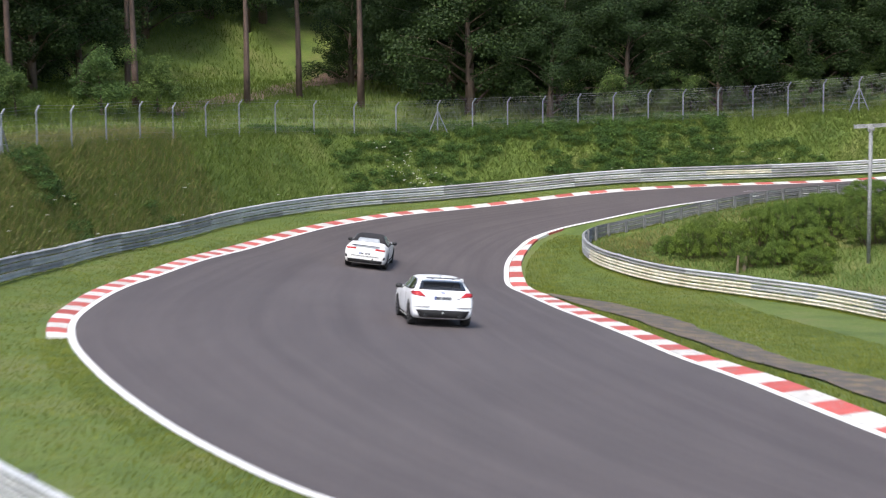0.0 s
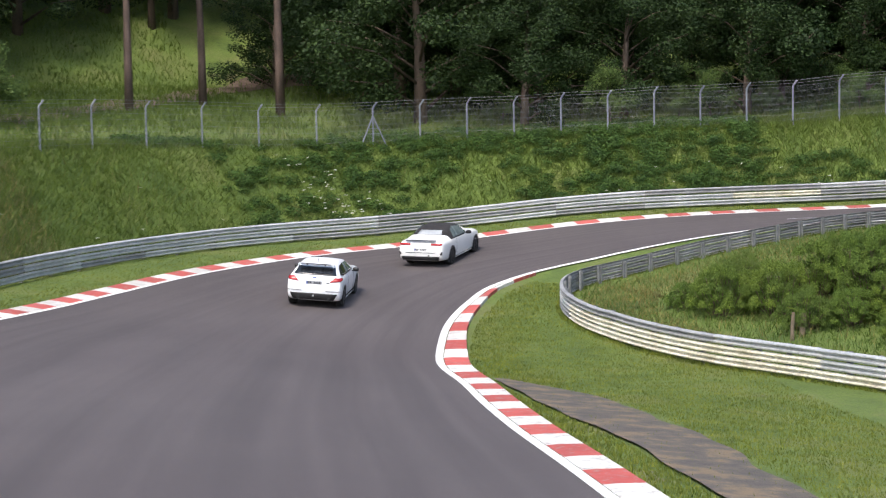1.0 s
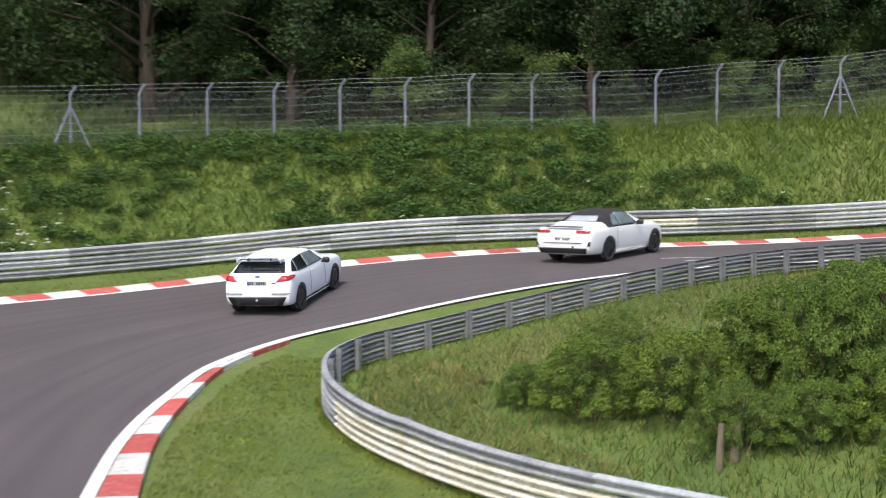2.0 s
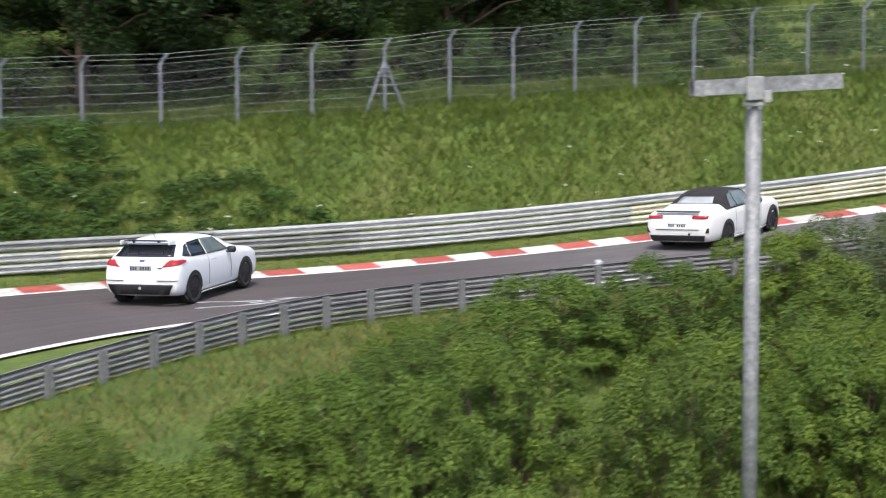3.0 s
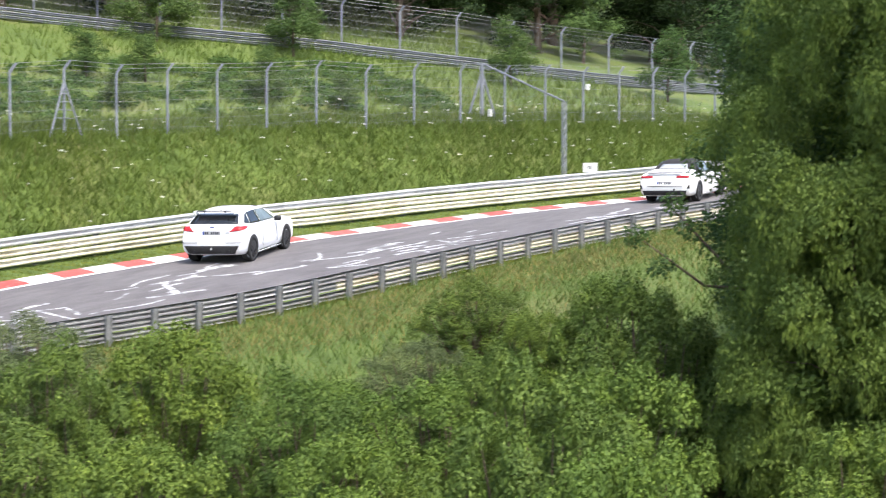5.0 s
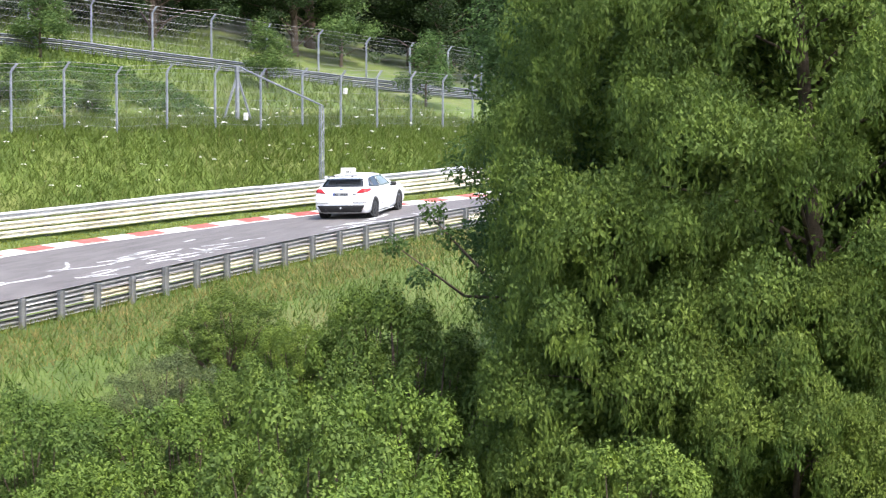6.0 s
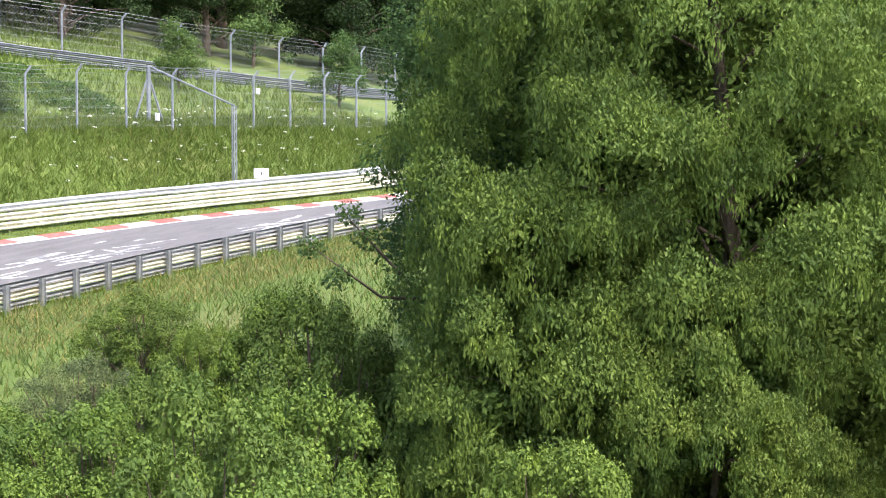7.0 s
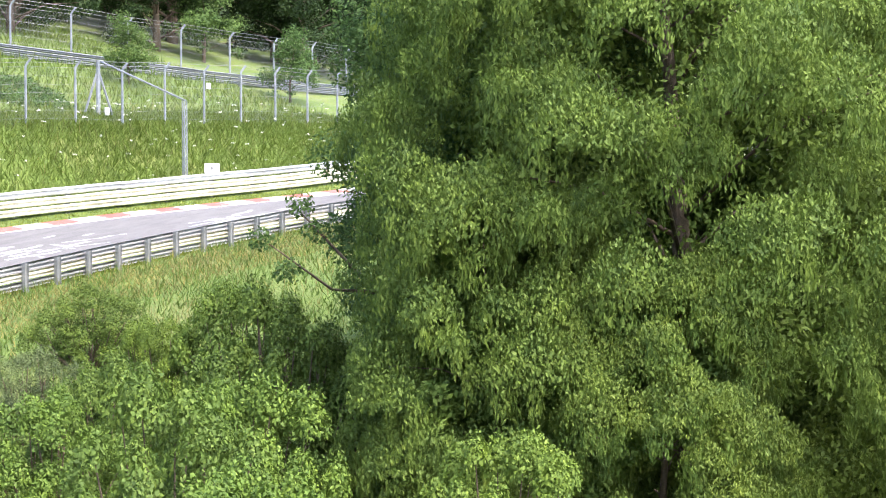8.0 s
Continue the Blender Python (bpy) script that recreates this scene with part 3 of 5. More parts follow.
# ---- fences ----
def fence(name, c, gap, tall, braces, label, mesh_step=0.11, arms=True):
    """Posts with bent tops, line wires and netting."""
    base = tagged(new(name), label, "fence")
    z = land(c[:, 0], c[:, 1])
    n = normals(c)
    s = np.array([v for v in gap if 0 <= v < (len(c) - 1) * 0.5])
    at = lambda v, i: np.interp(i, np.arange(len(c)), v)
    P = []
    for k, d in enumerate(s):
        i = d / 0.5
        x, y, zz = at(c[:, 0], i), at(c[:, 1], i), at(z, i)
        nx, ny = at(n[:, 0], i), at(n[:, 1], i)
        h = tall(x)
        P.append((np.array([x, y, zz]), np.array([nx, ny, 0.0]), np.array([ny, -nx, 0.0]), h))
    wires = []
    tips = []
    for k, (p, nn, tt, h) in enumerate(P):
        up = np.array([0, 0, 1.0])
        knee = p + up * (h - 0.3)
        tip = knee + up * 0.28 + tt * 0.17 - nn * 0.1
        tips.append((knee, tip))
        pts = [p - up * 0.3, knee - up * 0.05, knee + up * 0.03 + tt * 0.02, tip] if arms else [p - up * 0.3, p + up * h]
        v, f = tube(pts, 0.045, 6)
        post = mesh_ob("post", v, f, POST_MAT, base)
        if braces and any(abs(s[k] - b) < 0.1 for b in braces):
            for sgn in (-1, 1):
                v, f = tube([knee - up * 0.35, p + tt * 0.62 * sgn - nn * 0.1 - up * 0.1], 0.035, 5)
                mesh_ob("brace", v, f, POST_MAT, base)
            for q in (0.5, 0.75, 1.0, 1.25):
                if q < h - 0.5:
                    wd = 0.45 * (h - 0.6 - q) / (h - 0.6)
                    v, f = tube([p + up * q - tt * wd - nn * 0.05, p + up * q + tt * wd - nn * 0.05], 0.012, 4)
                    mesh_ob("rung", v, f, POST_MAT, base)
    for k in range(len(P) - 1):
        a, b = P[k], P[k + 1]
        for q in np.linspace(0.1, 1, 7):
            sag = -0.015 * (1 if q > 0.2 else 0)
            pa, pb = (w[0] + np.array([0, 0, (w[3] - 0.3) * q]) for w in (a, b))
            mid = (pa + pb) / 2 + np.array([0, 0, sag])
            wires.append(tube([pa, mid, pb], 0.004, 3))
        if arms:
            for q in (0.5, 1.0):
                pa, pb = (t[0] + (t[1] - t[0]) * q for t in (tips[k], tips[k + 1]))
                wires.append(tube([pa, pb], 0.006, 3))
    v, f = join(wires)
    tagged(mesh_ob("wirework", v, f, WIRE, base), kind="stuff")
    quads = []
    w = 0.0022
    for k in range(len(P) - 1):
        a, b = P[k], P[k + 1]
        ha, hb = a[3] - 0.3, b[3] - 0.3
        L = np.linalg.norm(b[0] - a[0])
        H = (ha + hb) / 2
        put = lambda u, v: a[0] + (b[0] - a[0]) * (u / L) + np.array([0, 0, (ha + (hb - ha) * u / L) * v / H])
        for o in np.arange(-H, L, mesh_step):
            for sg in (1, -1):
                u0, u1 = max(o, 0), min(o + H, L)
                if u1 - u0 < 0.05:
                    continue
                v0, v1 = u0 - o, u1 - o
                if sg < 0:
                    v0, v1 = H - v0, H - v1
                p0, p1 = put(u0, v0), put(u1, v1)
                e = np.array([0, 0, w])
                quads += [p0 - e, p1 - e, p1 + e, p0 + e]
    tagged(quads_ob("netting", np.array(quads), 4, WIRE, base), kind="stuff")
    return base


fence_line = curve((LEFT + LEFT_N * (VERGE_WIDE[:, None] + 4.1))[::10])
f0 = int(np.argmin(((fence_line - (-18.4, 60))**2).sum(1)))
f1 = int(np.argmin(((fence_line - (100, 91))**2).sum(1)))
fence_line = fence_line[f0:f1]
sa = int(np.argmin(abs(fence_line[:, 0] - 0.6))) * 0.5
SPACING = (2.7, 2.8, 2.8, 2.9, 3.0, 3.0, 3.3, 3.6, 3.9, 4.1, 4.1, 4.1, 4.1)
sb = sa + 26.5
POSTS = [sa - sum(SPACING[:k]) for k in range(13, 0, -1)] + [sa + 26.5 / 12 * k for k in range(13)] + [sb + 2.02 * k for k in range(1, 50)]
fence("fence", fence_line, POSTS, lambda x: float(np.interp(x, [-5, 3, 22, 40], [2.0, 1.95, 2.05, 2.3])), (sa - sum(SPACING[:12]), sa, sb, sb + 24.24), "grey steel fence with bent posts and wire netting on the bank")
upper = curve([(58, 122), (66, 115), (72.5, 108.8), (78, 104), (86, 99.5), (96, 97), (108, 96)])
fence("fence", upper, [2.6 * k for k in range(30)], lambda x: 2.3, (), "grey wire fence along an access road on the hill", 0.14)
guard_rail("guard_rail", upper - normals(upper) * 0.8, -1, 2.6, lambda p, r, q: POST_MAT, "grey steel guard rail along the hillside road", size=lambda p: 0.6)


def steel_pole():
    """A round galvanised pole with a long box beam clamped on its top."""
    x, y = 19.35, 73.99
    z0 = height_at(x, y)
    base = tagged(new("camera_pole"), "galvanised steel pole with a box beam clamped across its top", "pole")
    base.location = (x, y, 0)
    base.rotation_euler = (0, 0, radians(-31.3))
    v, f = tube([(0, 0, z0 - 0.3), (0, 0, 3.7)], 0.085, 20)
    mesh_ob("pole", v, f, GALV_POLE, base, smooth=False)
    for f_ in base.children[0].data.polygons:
        f_.use_smooth = True
    t = Matrix.Rotation(radians(3.0), 3, "Y").inverted() @ Matrix.Rotation(radians(20), 3, "Z")
    bm = bmesh.new()
    for dx, dz, sx, sz in ((0, 0.078, 1.72, 0.012), (0, -0.078, 1.72, 0.012)):
        add_box(bm, (sx, 0.16, sz), t @ Vector((dx, 0, dz)) + Vector((0.13, 0, 3.87)), t)
    for dy in (0.074, -0.074):
        add_box(bm, (1.72, 0.012, 0.144), t @ Vector((0, dy, 0)) + Vector((0.13, 0, 3.87)), t)
    part("box_beam", bm, GALV_POLE, base)
    bm = bmesh.new()
    add_box(bm, (0.2, 0.05, 0.26), (0, -0.13, 3.83), t, 0.008)
    add_box(bm, (0.24, 0.24, 0.05), (0, 0, 3.66), None, 0.01)
    add_box(bm, (0.09, 0.1, 0.13), (0.14, -0.12, 3.74), None, 0.008)
    add_box(bm, (0.24, 0.26, 0.03), (0, 0, 3.76), None, 0.008)
    part("clamp", bm, GALV_DULL, base, "darker steel clamp bracket")
    for q in (-0.06, 0.06):
        v, f = tube([(q, -0.19, 3.62), (q, -0.12, 3.62)], 0.018, 6)
        mesh_ob("bolt", v, f, GALV_DULL, base)


steel_pole()


def marshal_mast():
    x, y = 67.62, 93.72
    z0 = height_at(x, y)
    base = tagged(new("lattice_mast"), "slim grey lattice mast stayed to the fence end post", "mast")
    for dx, dy in ((-0.08, 0), (0.08, 0), (0, 0.12)):
        v, f = tube([(x + dx, y + dy, z0 - 0.2), (x + dx, y + dy, 6.89)], 0.025, 5)
        mesh_ob("upright", v, f, POST_MAT, base)
    for k in range(9):
        zz = z0 + 0.2 + k * (6.69 - z0) / 9
        v, f = tube([(x - 0.08, y, zz), (x + 0.08, y, zz + 0.2)], 0.012, 4)
        mesh_ob("lattice_bar", v, f, POST_MAT, base)
    v, f = tube([(x, y, 6.89), (68.6, 97.75, 8.44)], 0.034, 6)
    mesh_ob("stay", v, f, POST_MAT, base)
    for p, s in (((68.25, 97.28, 6.6), (0.15, 0.12, 0.28)), ((73.2, 95.8, 7.75), (0.16, 0.12, 0.23))):
        b = tagged(new("junction_box"), "small white junction box on the fence", "box")
        bm = bmesh.new()
        add_box(bm, s, p, None, 0.012)
        part("case", bm, WHITE, b)
    v, f = tube([(68.6, 97.86, min(5.5, height_at(68.6, 97.86) - 0.2)), (68.6, 97.86, 8.5)], 0.08, 8)
    e = tagged(new("end_post"), "thick grey steel fence end post with side braces", "post")
    mesh_ob("shaft", v, f, POST_MAT, e)
    for sgn in (-1, 1):
        v, f = tube([(68.6, 97.86, 8.15), (68.6 + 0.55 * sgn, 97.86 - 0.57 * sgn, 5.6)], 0.046, 6)
        mesh_ob("brace", v, f, POST_MAT, e)


marshal_mast()


def marker_board():
    base = tagged(new("marker_board"), "small white track marker board above the guard rail", "sign")
    base.location = (68.2, 93.0, 4.52)
    base.rotation_euler = (0, 0, radians(-67))
    bm = bmesh.new()
    add_box(bm, (0.53, 0.03, 0.34), (0, 0, 0), None, 0.006)
    part("panel", bm, WHITE, base)
    bm = bmesh.new()
    for dx, w in ((-0.08, 0.015), (0.0, 0.05), (0.08, 0.015)):
        add_box(bm, (w, 0.006, 0.12), (dx, -0.019, 0))
    part("print", bm, INK, base, "dark faded figures")
    bm = bmesh.new()
    z0 = height_at(68.2, 93.0)
    add_box(bm, (0.05, 0.05, 4.52 - z0 + 0.1), (0, 0.045, (z0 - 4.52) / 2 - 0.05))
    part("stake", bm, GALV_DULL, base)


marker_board()
for px, py, ph, pr in ((13.7, 75.2, 0.85, 0.06), (14.1, 75.6, 0.7, 0.09), (20.6, 73.4, 1.1, 0.06)):
    zz = height_at(px, py)
    v, f = tube([(px, py, zz - 0.2), (px + 0.02, py, zz + ph * 0.6), (px + 0.05, py + 0.02, zz + ph)], [pr, pr * 0.95, pr * 0.8], 8)
    tagged(mesh_ob("wooden_stake", v, f, WOOD), "weathered grey wooden stake among the shrubs", "stake")


# ---- plants ----
def leaves(centres, radii, count, size, rng, flat=0.8, droop=0.0, shell=0.45, slim=0.5, cap=False, loose=0.55):
    """Corners of many small pointed leaves spread over clumps."""
    c, r = np.asarray(centres, float), np.asarray(radii, float)
    k = rng.choice(len(c), count, p=r**2 / (r**2).sum())
    d = rng.normal(size=(count, 3))
    d /= np.linalg.norm(d, axis=1)[:, None]
    u = rng.random(count)**shell
    if cap:
        d[:, 2] = np.abs(d[:, 2]) - 0.25 * rng.random(count)
    p = c[k] + d * (r[k] * u)[:, None] * (1, 1, flat)
    n = d * 0.7 + rng.normal(size=(count, 3)) * loose + (0, 0, 0.55)
    n /= np.linalg.norm(n, axis=1)[:, None]
    a = np.cross(n, rng.normal(size=(count, 3)))
    a[:, 2] -= droop
    a /= np.linalg.norm(a, axis=1)[:, None]
    b = np.cross(n, a)
    b /= np.linalg.norm(b, axis=1)[:, None] + 1e-9
    s = (size * (0.6 + 0.8 * rng.random(count)))[:, None]
    return np.stack([p - a * s * 0.5, p + b * s * slim * 0.5, p + a * s * 0.5, p - b * s * slim * 0.5], 1).reshape(-1, 3)


def limbs(rng, height, lean, trunk_r, spread, n, low=0.3, sides=7):
    """A tapered, slightly bent trunk with limbs; returns the mesh data and the limb ends."""
    pts = [np.array([lean * (t**1.5) * math.cos(3 * t), lean * t * math.sin(2 * t), height * t]) for t in np.linspace(0, 1, 7)]
    pts[0][2] = -0.4
    pieces = [tube(pts, [trunk_r * (1.25 - 1.1 * t) for t in np.linspace(0, 1, 7)], sides)]
    ends = []
    for k in range(n):
        t = low + (1 - low) * (k + rng.random()) / n
        i = min(int(t * 6), 5)
        o = pts[i] + (pts[i + 1] - pts[i]) * (t * 6 - i)
        a = 2.4 * k + rng.random()
        l = spread * (1.15 - 0.7 * t) * (0.7 + 0.5 * rng.random())
        e = o + np.array([math.cos(a) * l, math.sin(a) * l, l * (0.25 + 0.3 * rng.random())])
        m = (o + e) / 2 + np.array([0, 0, 0.1 * l])
        pieces.append(tube([o, m, e], [trunk_r * 0.35 * (1.1 - t), trunk_r * 0.2 * (1.1 - t), 0.015], 5))
        ends += [e, (m + e) / 2, m]
    return join(pieces), ends


def tree(name, seed, height, trunk_r, spread, n, clump, count, size, leaf, bark, label, low=0.3, lean=0.4, flat=0.7, droop=0.0, slim=0.55):
    rng = np.random.default_rng(seed)
    (v, f), ends = limbs(rng, height, lean, trunk_r, spread, n, low)
    base = tagged(new(name), label, "tree", "trees of the wood")
    mesh_ob("trunk", v, f, bark, base, smooth=True)
    c = np.array(ends) + rng.normal(size=(len(ends), 3)) * clump * 0.4
    r = clump * (0.5 + 0.8 * rng.random(len(c)))
    quads_ob("crown", leaves(c, r, count, size, rng, flat, droop, slim=slim), 4, leaf, base)
    return base


def place(ob, x, y, turn=0.0, scale=1.0, sink=0.0):
    ob.location = (x, y, height_at(x, y) - sink)
    ob.rotation_euler = (0, 0, turn)
    ob.scale = (scale,) * 3
    return ob


def planted(ob, x, y, turn, scale, sink=0.0):
    o = copy_thing(ob, pose(x, y, height_at(x, y) - sink, 0, 0, math.degrees(turn)))
    o.scale = (scale,) * 3
    return o


def forest():
    rnd = random.Random(3)
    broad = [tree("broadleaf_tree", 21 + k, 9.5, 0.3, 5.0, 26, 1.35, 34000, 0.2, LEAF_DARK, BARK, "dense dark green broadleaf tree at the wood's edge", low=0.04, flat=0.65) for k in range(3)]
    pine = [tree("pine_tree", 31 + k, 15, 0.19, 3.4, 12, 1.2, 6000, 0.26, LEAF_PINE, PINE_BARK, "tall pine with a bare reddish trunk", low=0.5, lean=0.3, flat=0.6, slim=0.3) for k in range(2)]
    place(pine[0], -11.4, 109.5, 0.3)
    place(pine[1], -8.3, 114.2, 1.2)
    for x, y, t, s in ((-17.2, 100.6, 2.0, 1.0), (-18.8, 108.0, 4.0, 0.95), (-4.1, 111.6, 0.8, 1.15), (-27, 86, 1.1, 1.1), (-24, 98, 2.6, 1.0), (-13, 129, 3.2, 1.05), (-20, 118, 0.9, 1.1)):
        planted(pine[rnd.randrange(2)], x, y, t, s)
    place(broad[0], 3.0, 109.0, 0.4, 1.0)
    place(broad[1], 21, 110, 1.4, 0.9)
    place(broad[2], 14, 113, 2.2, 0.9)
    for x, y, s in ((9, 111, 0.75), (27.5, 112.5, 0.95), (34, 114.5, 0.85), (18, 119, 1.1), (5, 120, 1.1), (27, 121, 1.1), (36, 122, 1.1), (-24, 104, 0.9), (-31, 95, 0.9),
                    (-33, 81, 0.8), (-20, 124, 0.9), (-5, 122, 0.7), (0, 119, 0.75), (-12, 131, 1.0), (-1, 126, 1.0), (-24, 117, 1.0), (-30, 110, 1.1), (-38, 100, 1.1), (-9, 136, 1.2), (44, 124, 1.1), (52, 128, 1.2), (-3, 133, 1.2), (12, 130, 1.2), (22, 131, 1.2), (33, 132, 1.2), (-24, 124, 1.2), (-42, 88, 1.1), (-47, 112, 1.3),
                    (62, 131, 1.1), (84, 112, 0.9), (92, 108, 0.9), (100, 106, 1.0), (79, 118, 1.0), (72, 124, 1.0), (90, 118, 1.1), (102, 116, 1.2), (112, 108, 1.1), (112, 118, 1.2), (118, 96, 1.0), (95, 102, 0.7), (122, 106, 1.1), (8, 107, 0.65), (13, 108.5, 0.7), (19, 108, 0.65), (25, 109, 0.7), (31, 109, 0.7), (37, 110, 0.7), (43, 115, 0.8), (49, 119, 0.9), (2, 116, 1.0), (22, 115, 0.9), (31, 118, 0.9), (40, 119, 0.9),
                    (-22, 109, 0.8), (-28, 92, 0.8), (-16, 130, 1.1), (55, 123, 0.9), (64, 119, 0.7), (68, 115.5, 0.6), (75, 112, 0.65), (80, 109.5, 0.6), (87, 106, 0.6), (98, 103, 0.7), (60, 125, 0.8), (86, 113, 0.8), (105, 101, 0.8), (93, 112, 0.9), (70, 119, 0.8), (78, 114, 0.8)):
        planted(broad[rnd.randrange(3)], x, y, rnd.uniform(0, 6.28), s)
    # undergrowth at the wood's edge
    bush = tree("young_tree", 51, 3.0, 0.07, 1.5, 9, 0.7, 7000, 0.13, LEAF_OAK, BARK, "leafy dark green young tree", low=0.05, lean=0.2)
    place(bush, -18.2, 94.5, 0.3)
    for x, y, s in ((-15.6, 98.5, 1.0), (-23, 85, 0.8), (-26, 82, 1.1), (12, 106, 0.8), (25, 108, 0.9), (30, 109, 0.9), (38, 112, 1.0), (17, 107, 0.7), (42, 114, 1.0), (-30, 88, 1.4), (48, 116, 1.1),
                    (70, 108, 0.8), (76, 101, 0.7), (83, 97, 0.8), (66, 112, 0.9), (58, 108, 0.5), (62, 103, 0.5), (36, 106, 0.5), (45, 107, 0.5), (98, 100, 1.0), (88, 104, 1.2), (20, 107.6, 0.5), (24, 106, 0.55), (27.5, 106.2, 0.5), (31, 106.5, 0.55), (34, 106.2, 0.5), (38.5, 106, 0.5), (41, 107.5, 0.6), (29, 108.5, 0.7), (36, 108.5, 0.6), (44, 106, 0.4),
                    (48, 106.5, 0.4), (51, 108, 0.5), (56, 104.5, 0.4), (60, 107, 0.5), (64, 101, 0.35), (7, 107.8, 0.45), (15.5, 107.2, 0.5), (-23, 89, 0.9), (-25, 80, 0.9), (-21.5, 88, 0.7), (-25, 76, 0.8)):
        planted(bush, x, y, rnd.uniform(0, 6.28), s)


forest()


def bush_kind(seed, leaf, size, count, label, slim=0.55, upright=1.0):
    """A shrub 1 m wide each way and 1 m tall: stems and a ragged dome of leafy shoots."""
    rng = np.random.default_rng(seed)
    base = tagged(new("shrub"), label, "shrub", "shrubs in the infield")
    pieces, cs, tips = [], [], []
    for k in range(26):
        a, q = 2.4 * k, math.sqrt((k + 0.5) / 26)
        top = np.array([math.cos(a) * q * 0.85, math.sin(a) * q * 0.85, (1.0 - 0.55 * q * q) * (0.75 + 0.35 * rng.random()) * upright])
        foot = top * (0.25, 0.25, 0) - (0, 0, 0.1)
        mid = (top + foot) / 2 + rng.normal(size=3) * 0.05
        pieces.append(tube([foot, mid, top], [0.018, 0.012, 0.004], 4))
        tips.append(top)
        if k % 2:
            tips.append(top * (1.1, 1.1, 0.62) + rng.normal(size=3) * 0.06)
        if q > 0.7:
            tips.append(top * (1.0, 1.0, 0.3) + rng.normal(size=3) * 0.05)
        cs += [mid + (top - mid) * 0.4, mid]
    v, f = join(pieces)
    mesh_ob("branchwork", v, f, BARK, base)
    r = 0.09 + 0.1 * rng.random(len(tips))
    quads_ob("foliage", leaves(tips, r, count, size, rng, 1.3, 0.3, 0.25, slim, True, 0.35), 4, leaf, base)
    quads_ob("inner_foliage", leaves(cs, [0.13] * len(cs), count // 4, size, rng, 0.8, 0.3, 0.4, slim), 4, leaf, base)
    return base


def shrubs():
    rnd = random.Random(8)
    kinds = [bush_kind(61, LEAF_HAZEL, 0.033, 24000, "bushy bright green hazel shrub in the infield"), bush_kind(62, LEAF_BUSH, 0.031, 25000, "bushy green shrub in the infield"),
             bush_kind(63, LEAF_GREY, 0.03, 24000, "grey-green willow shrub beside the track", 0.35)]
    used = set()
    spots = [(16.6, 80.0, 1.6, 1.1, 0), (19.5, 82.9, 1.25, 1.4, 1), (22.4, 84.7, 1.4, 1.62, 0), (24.7, 84.5, 1.45, 1.77, 1), (27.4, 85.0, 1.6, 1.7, 0), (29.6, 86.0, 1.6, 1.5, 2), (32, 86.0, 1.7, 2.0, 2), (34.0, 85.6, 1.55, 1.5, 2), (35.6, 84.0, 0.9, 1.5, 0),
             (25.6, 80.4, 1.66, 1.75, 1), (22, 79.1, 1.6, 1.47, 0), (28.1, 80.1, 1.45, 1.65, 1), (28.4, 77.6, 1.5, 1.3, 0), (16.9, 77.4, 1.75, 1.05, 1), (43.0, 82.2, 1.25, 1.2, 1), (32, 80.4, 1.98, 1.4, 0),
             (31.5, 77.8, 1.72, 1.3, 1), (33.2, 76.8, 1.6, 1.3, 0), (35.6, 77.4, 1.7, 1.2, 1), (32.5, 73.5, 2.0, 1.2, 0), (27.1, 73.7, 1.7, 1.0, 0), (28.6, 71.5, 1.9, 1.0, 0), (30.4, 81, 2.0, 1.15, 1),
             (41.6, 78.2, 2.0, 1.1, 0), (37.5, 75.5, 2.4, 1.1, 1), (24.6, 74.6, 1.6, 1.2, 1), (30, 73, 2.2, 1.0, 1), (12.4, 79.3, 1.35, 1.1, 0), (14.0, 78.6, 1.4, 1.2, 0), (13.4, 81.6, 1.1, 1.0, 1), (15.6, 79.9, 1.5, 1.2, 0), (14.4, 76.3, 1.0, 0.9, 1), (11.4, 80.6, 0.7, 0.7, 0), (18.4, 82.4, 1.2, 1.0, 1), (19.6, 84.4, 1.0, 1.0, 0),
             (16.8, 77.7, 2.0, 1.25, 0), (15.8, 76.0, 0.9, 0.9, 0), (16.8, 73.5, 0.9, 0.9, 0), (17.2, 75.6, 1.3, 1.15, 0), (20.4, 77.2, 1.8, 1.3, 1), (23, 76.6, 1.6, 1.3, 0), (38.6, 80.6, 1.3, 1.2, 2), (29.4, 75.4, 1.6, 1.2, 0),
             (25.8, 72, 1.4, 1.0, 1), (36, 80.6, 1.0, 1.2, 0), (19.0, 79.6, 1.7, 1.35, 0), (39.5, 77, 1.4, 1.1, 0)]
    spots = [(x, y, h * (1.22 if x > 26 and y < 80.5 else 1.15), w * 1.1, k) for x, y, h, w, k in spots]
    for k in range(34):
        x, y = rnd.uniform(22, 42), rnd.uniform(67, 82)
        if y - 66 > (x - 20) * 0.05 and math.dist((x, y), (14.9, 64.4)) > 12 and x - 14 > (y - 64) * 0.55:
            spots.append((x, y, rnd.uniform(1.2, 2.2), rnd.uniform(0.8, 1.3), rnd.choice((0, 0, 1, 1, 0))))
    for x, y, h, w, k in spots:
        s = pose(x, y, height_at(x, y), 0, 0, rnd.uniform(0, 360))
        if k in used:
            o = copy_thing(kinds[k], s)
        else:
            o = kinds[k]
            o.matrix_basis = s
            used.add(k)
        o.scale = (max(w, 0.6 * h), max(w, 0.6 * h), h)


shrubs()


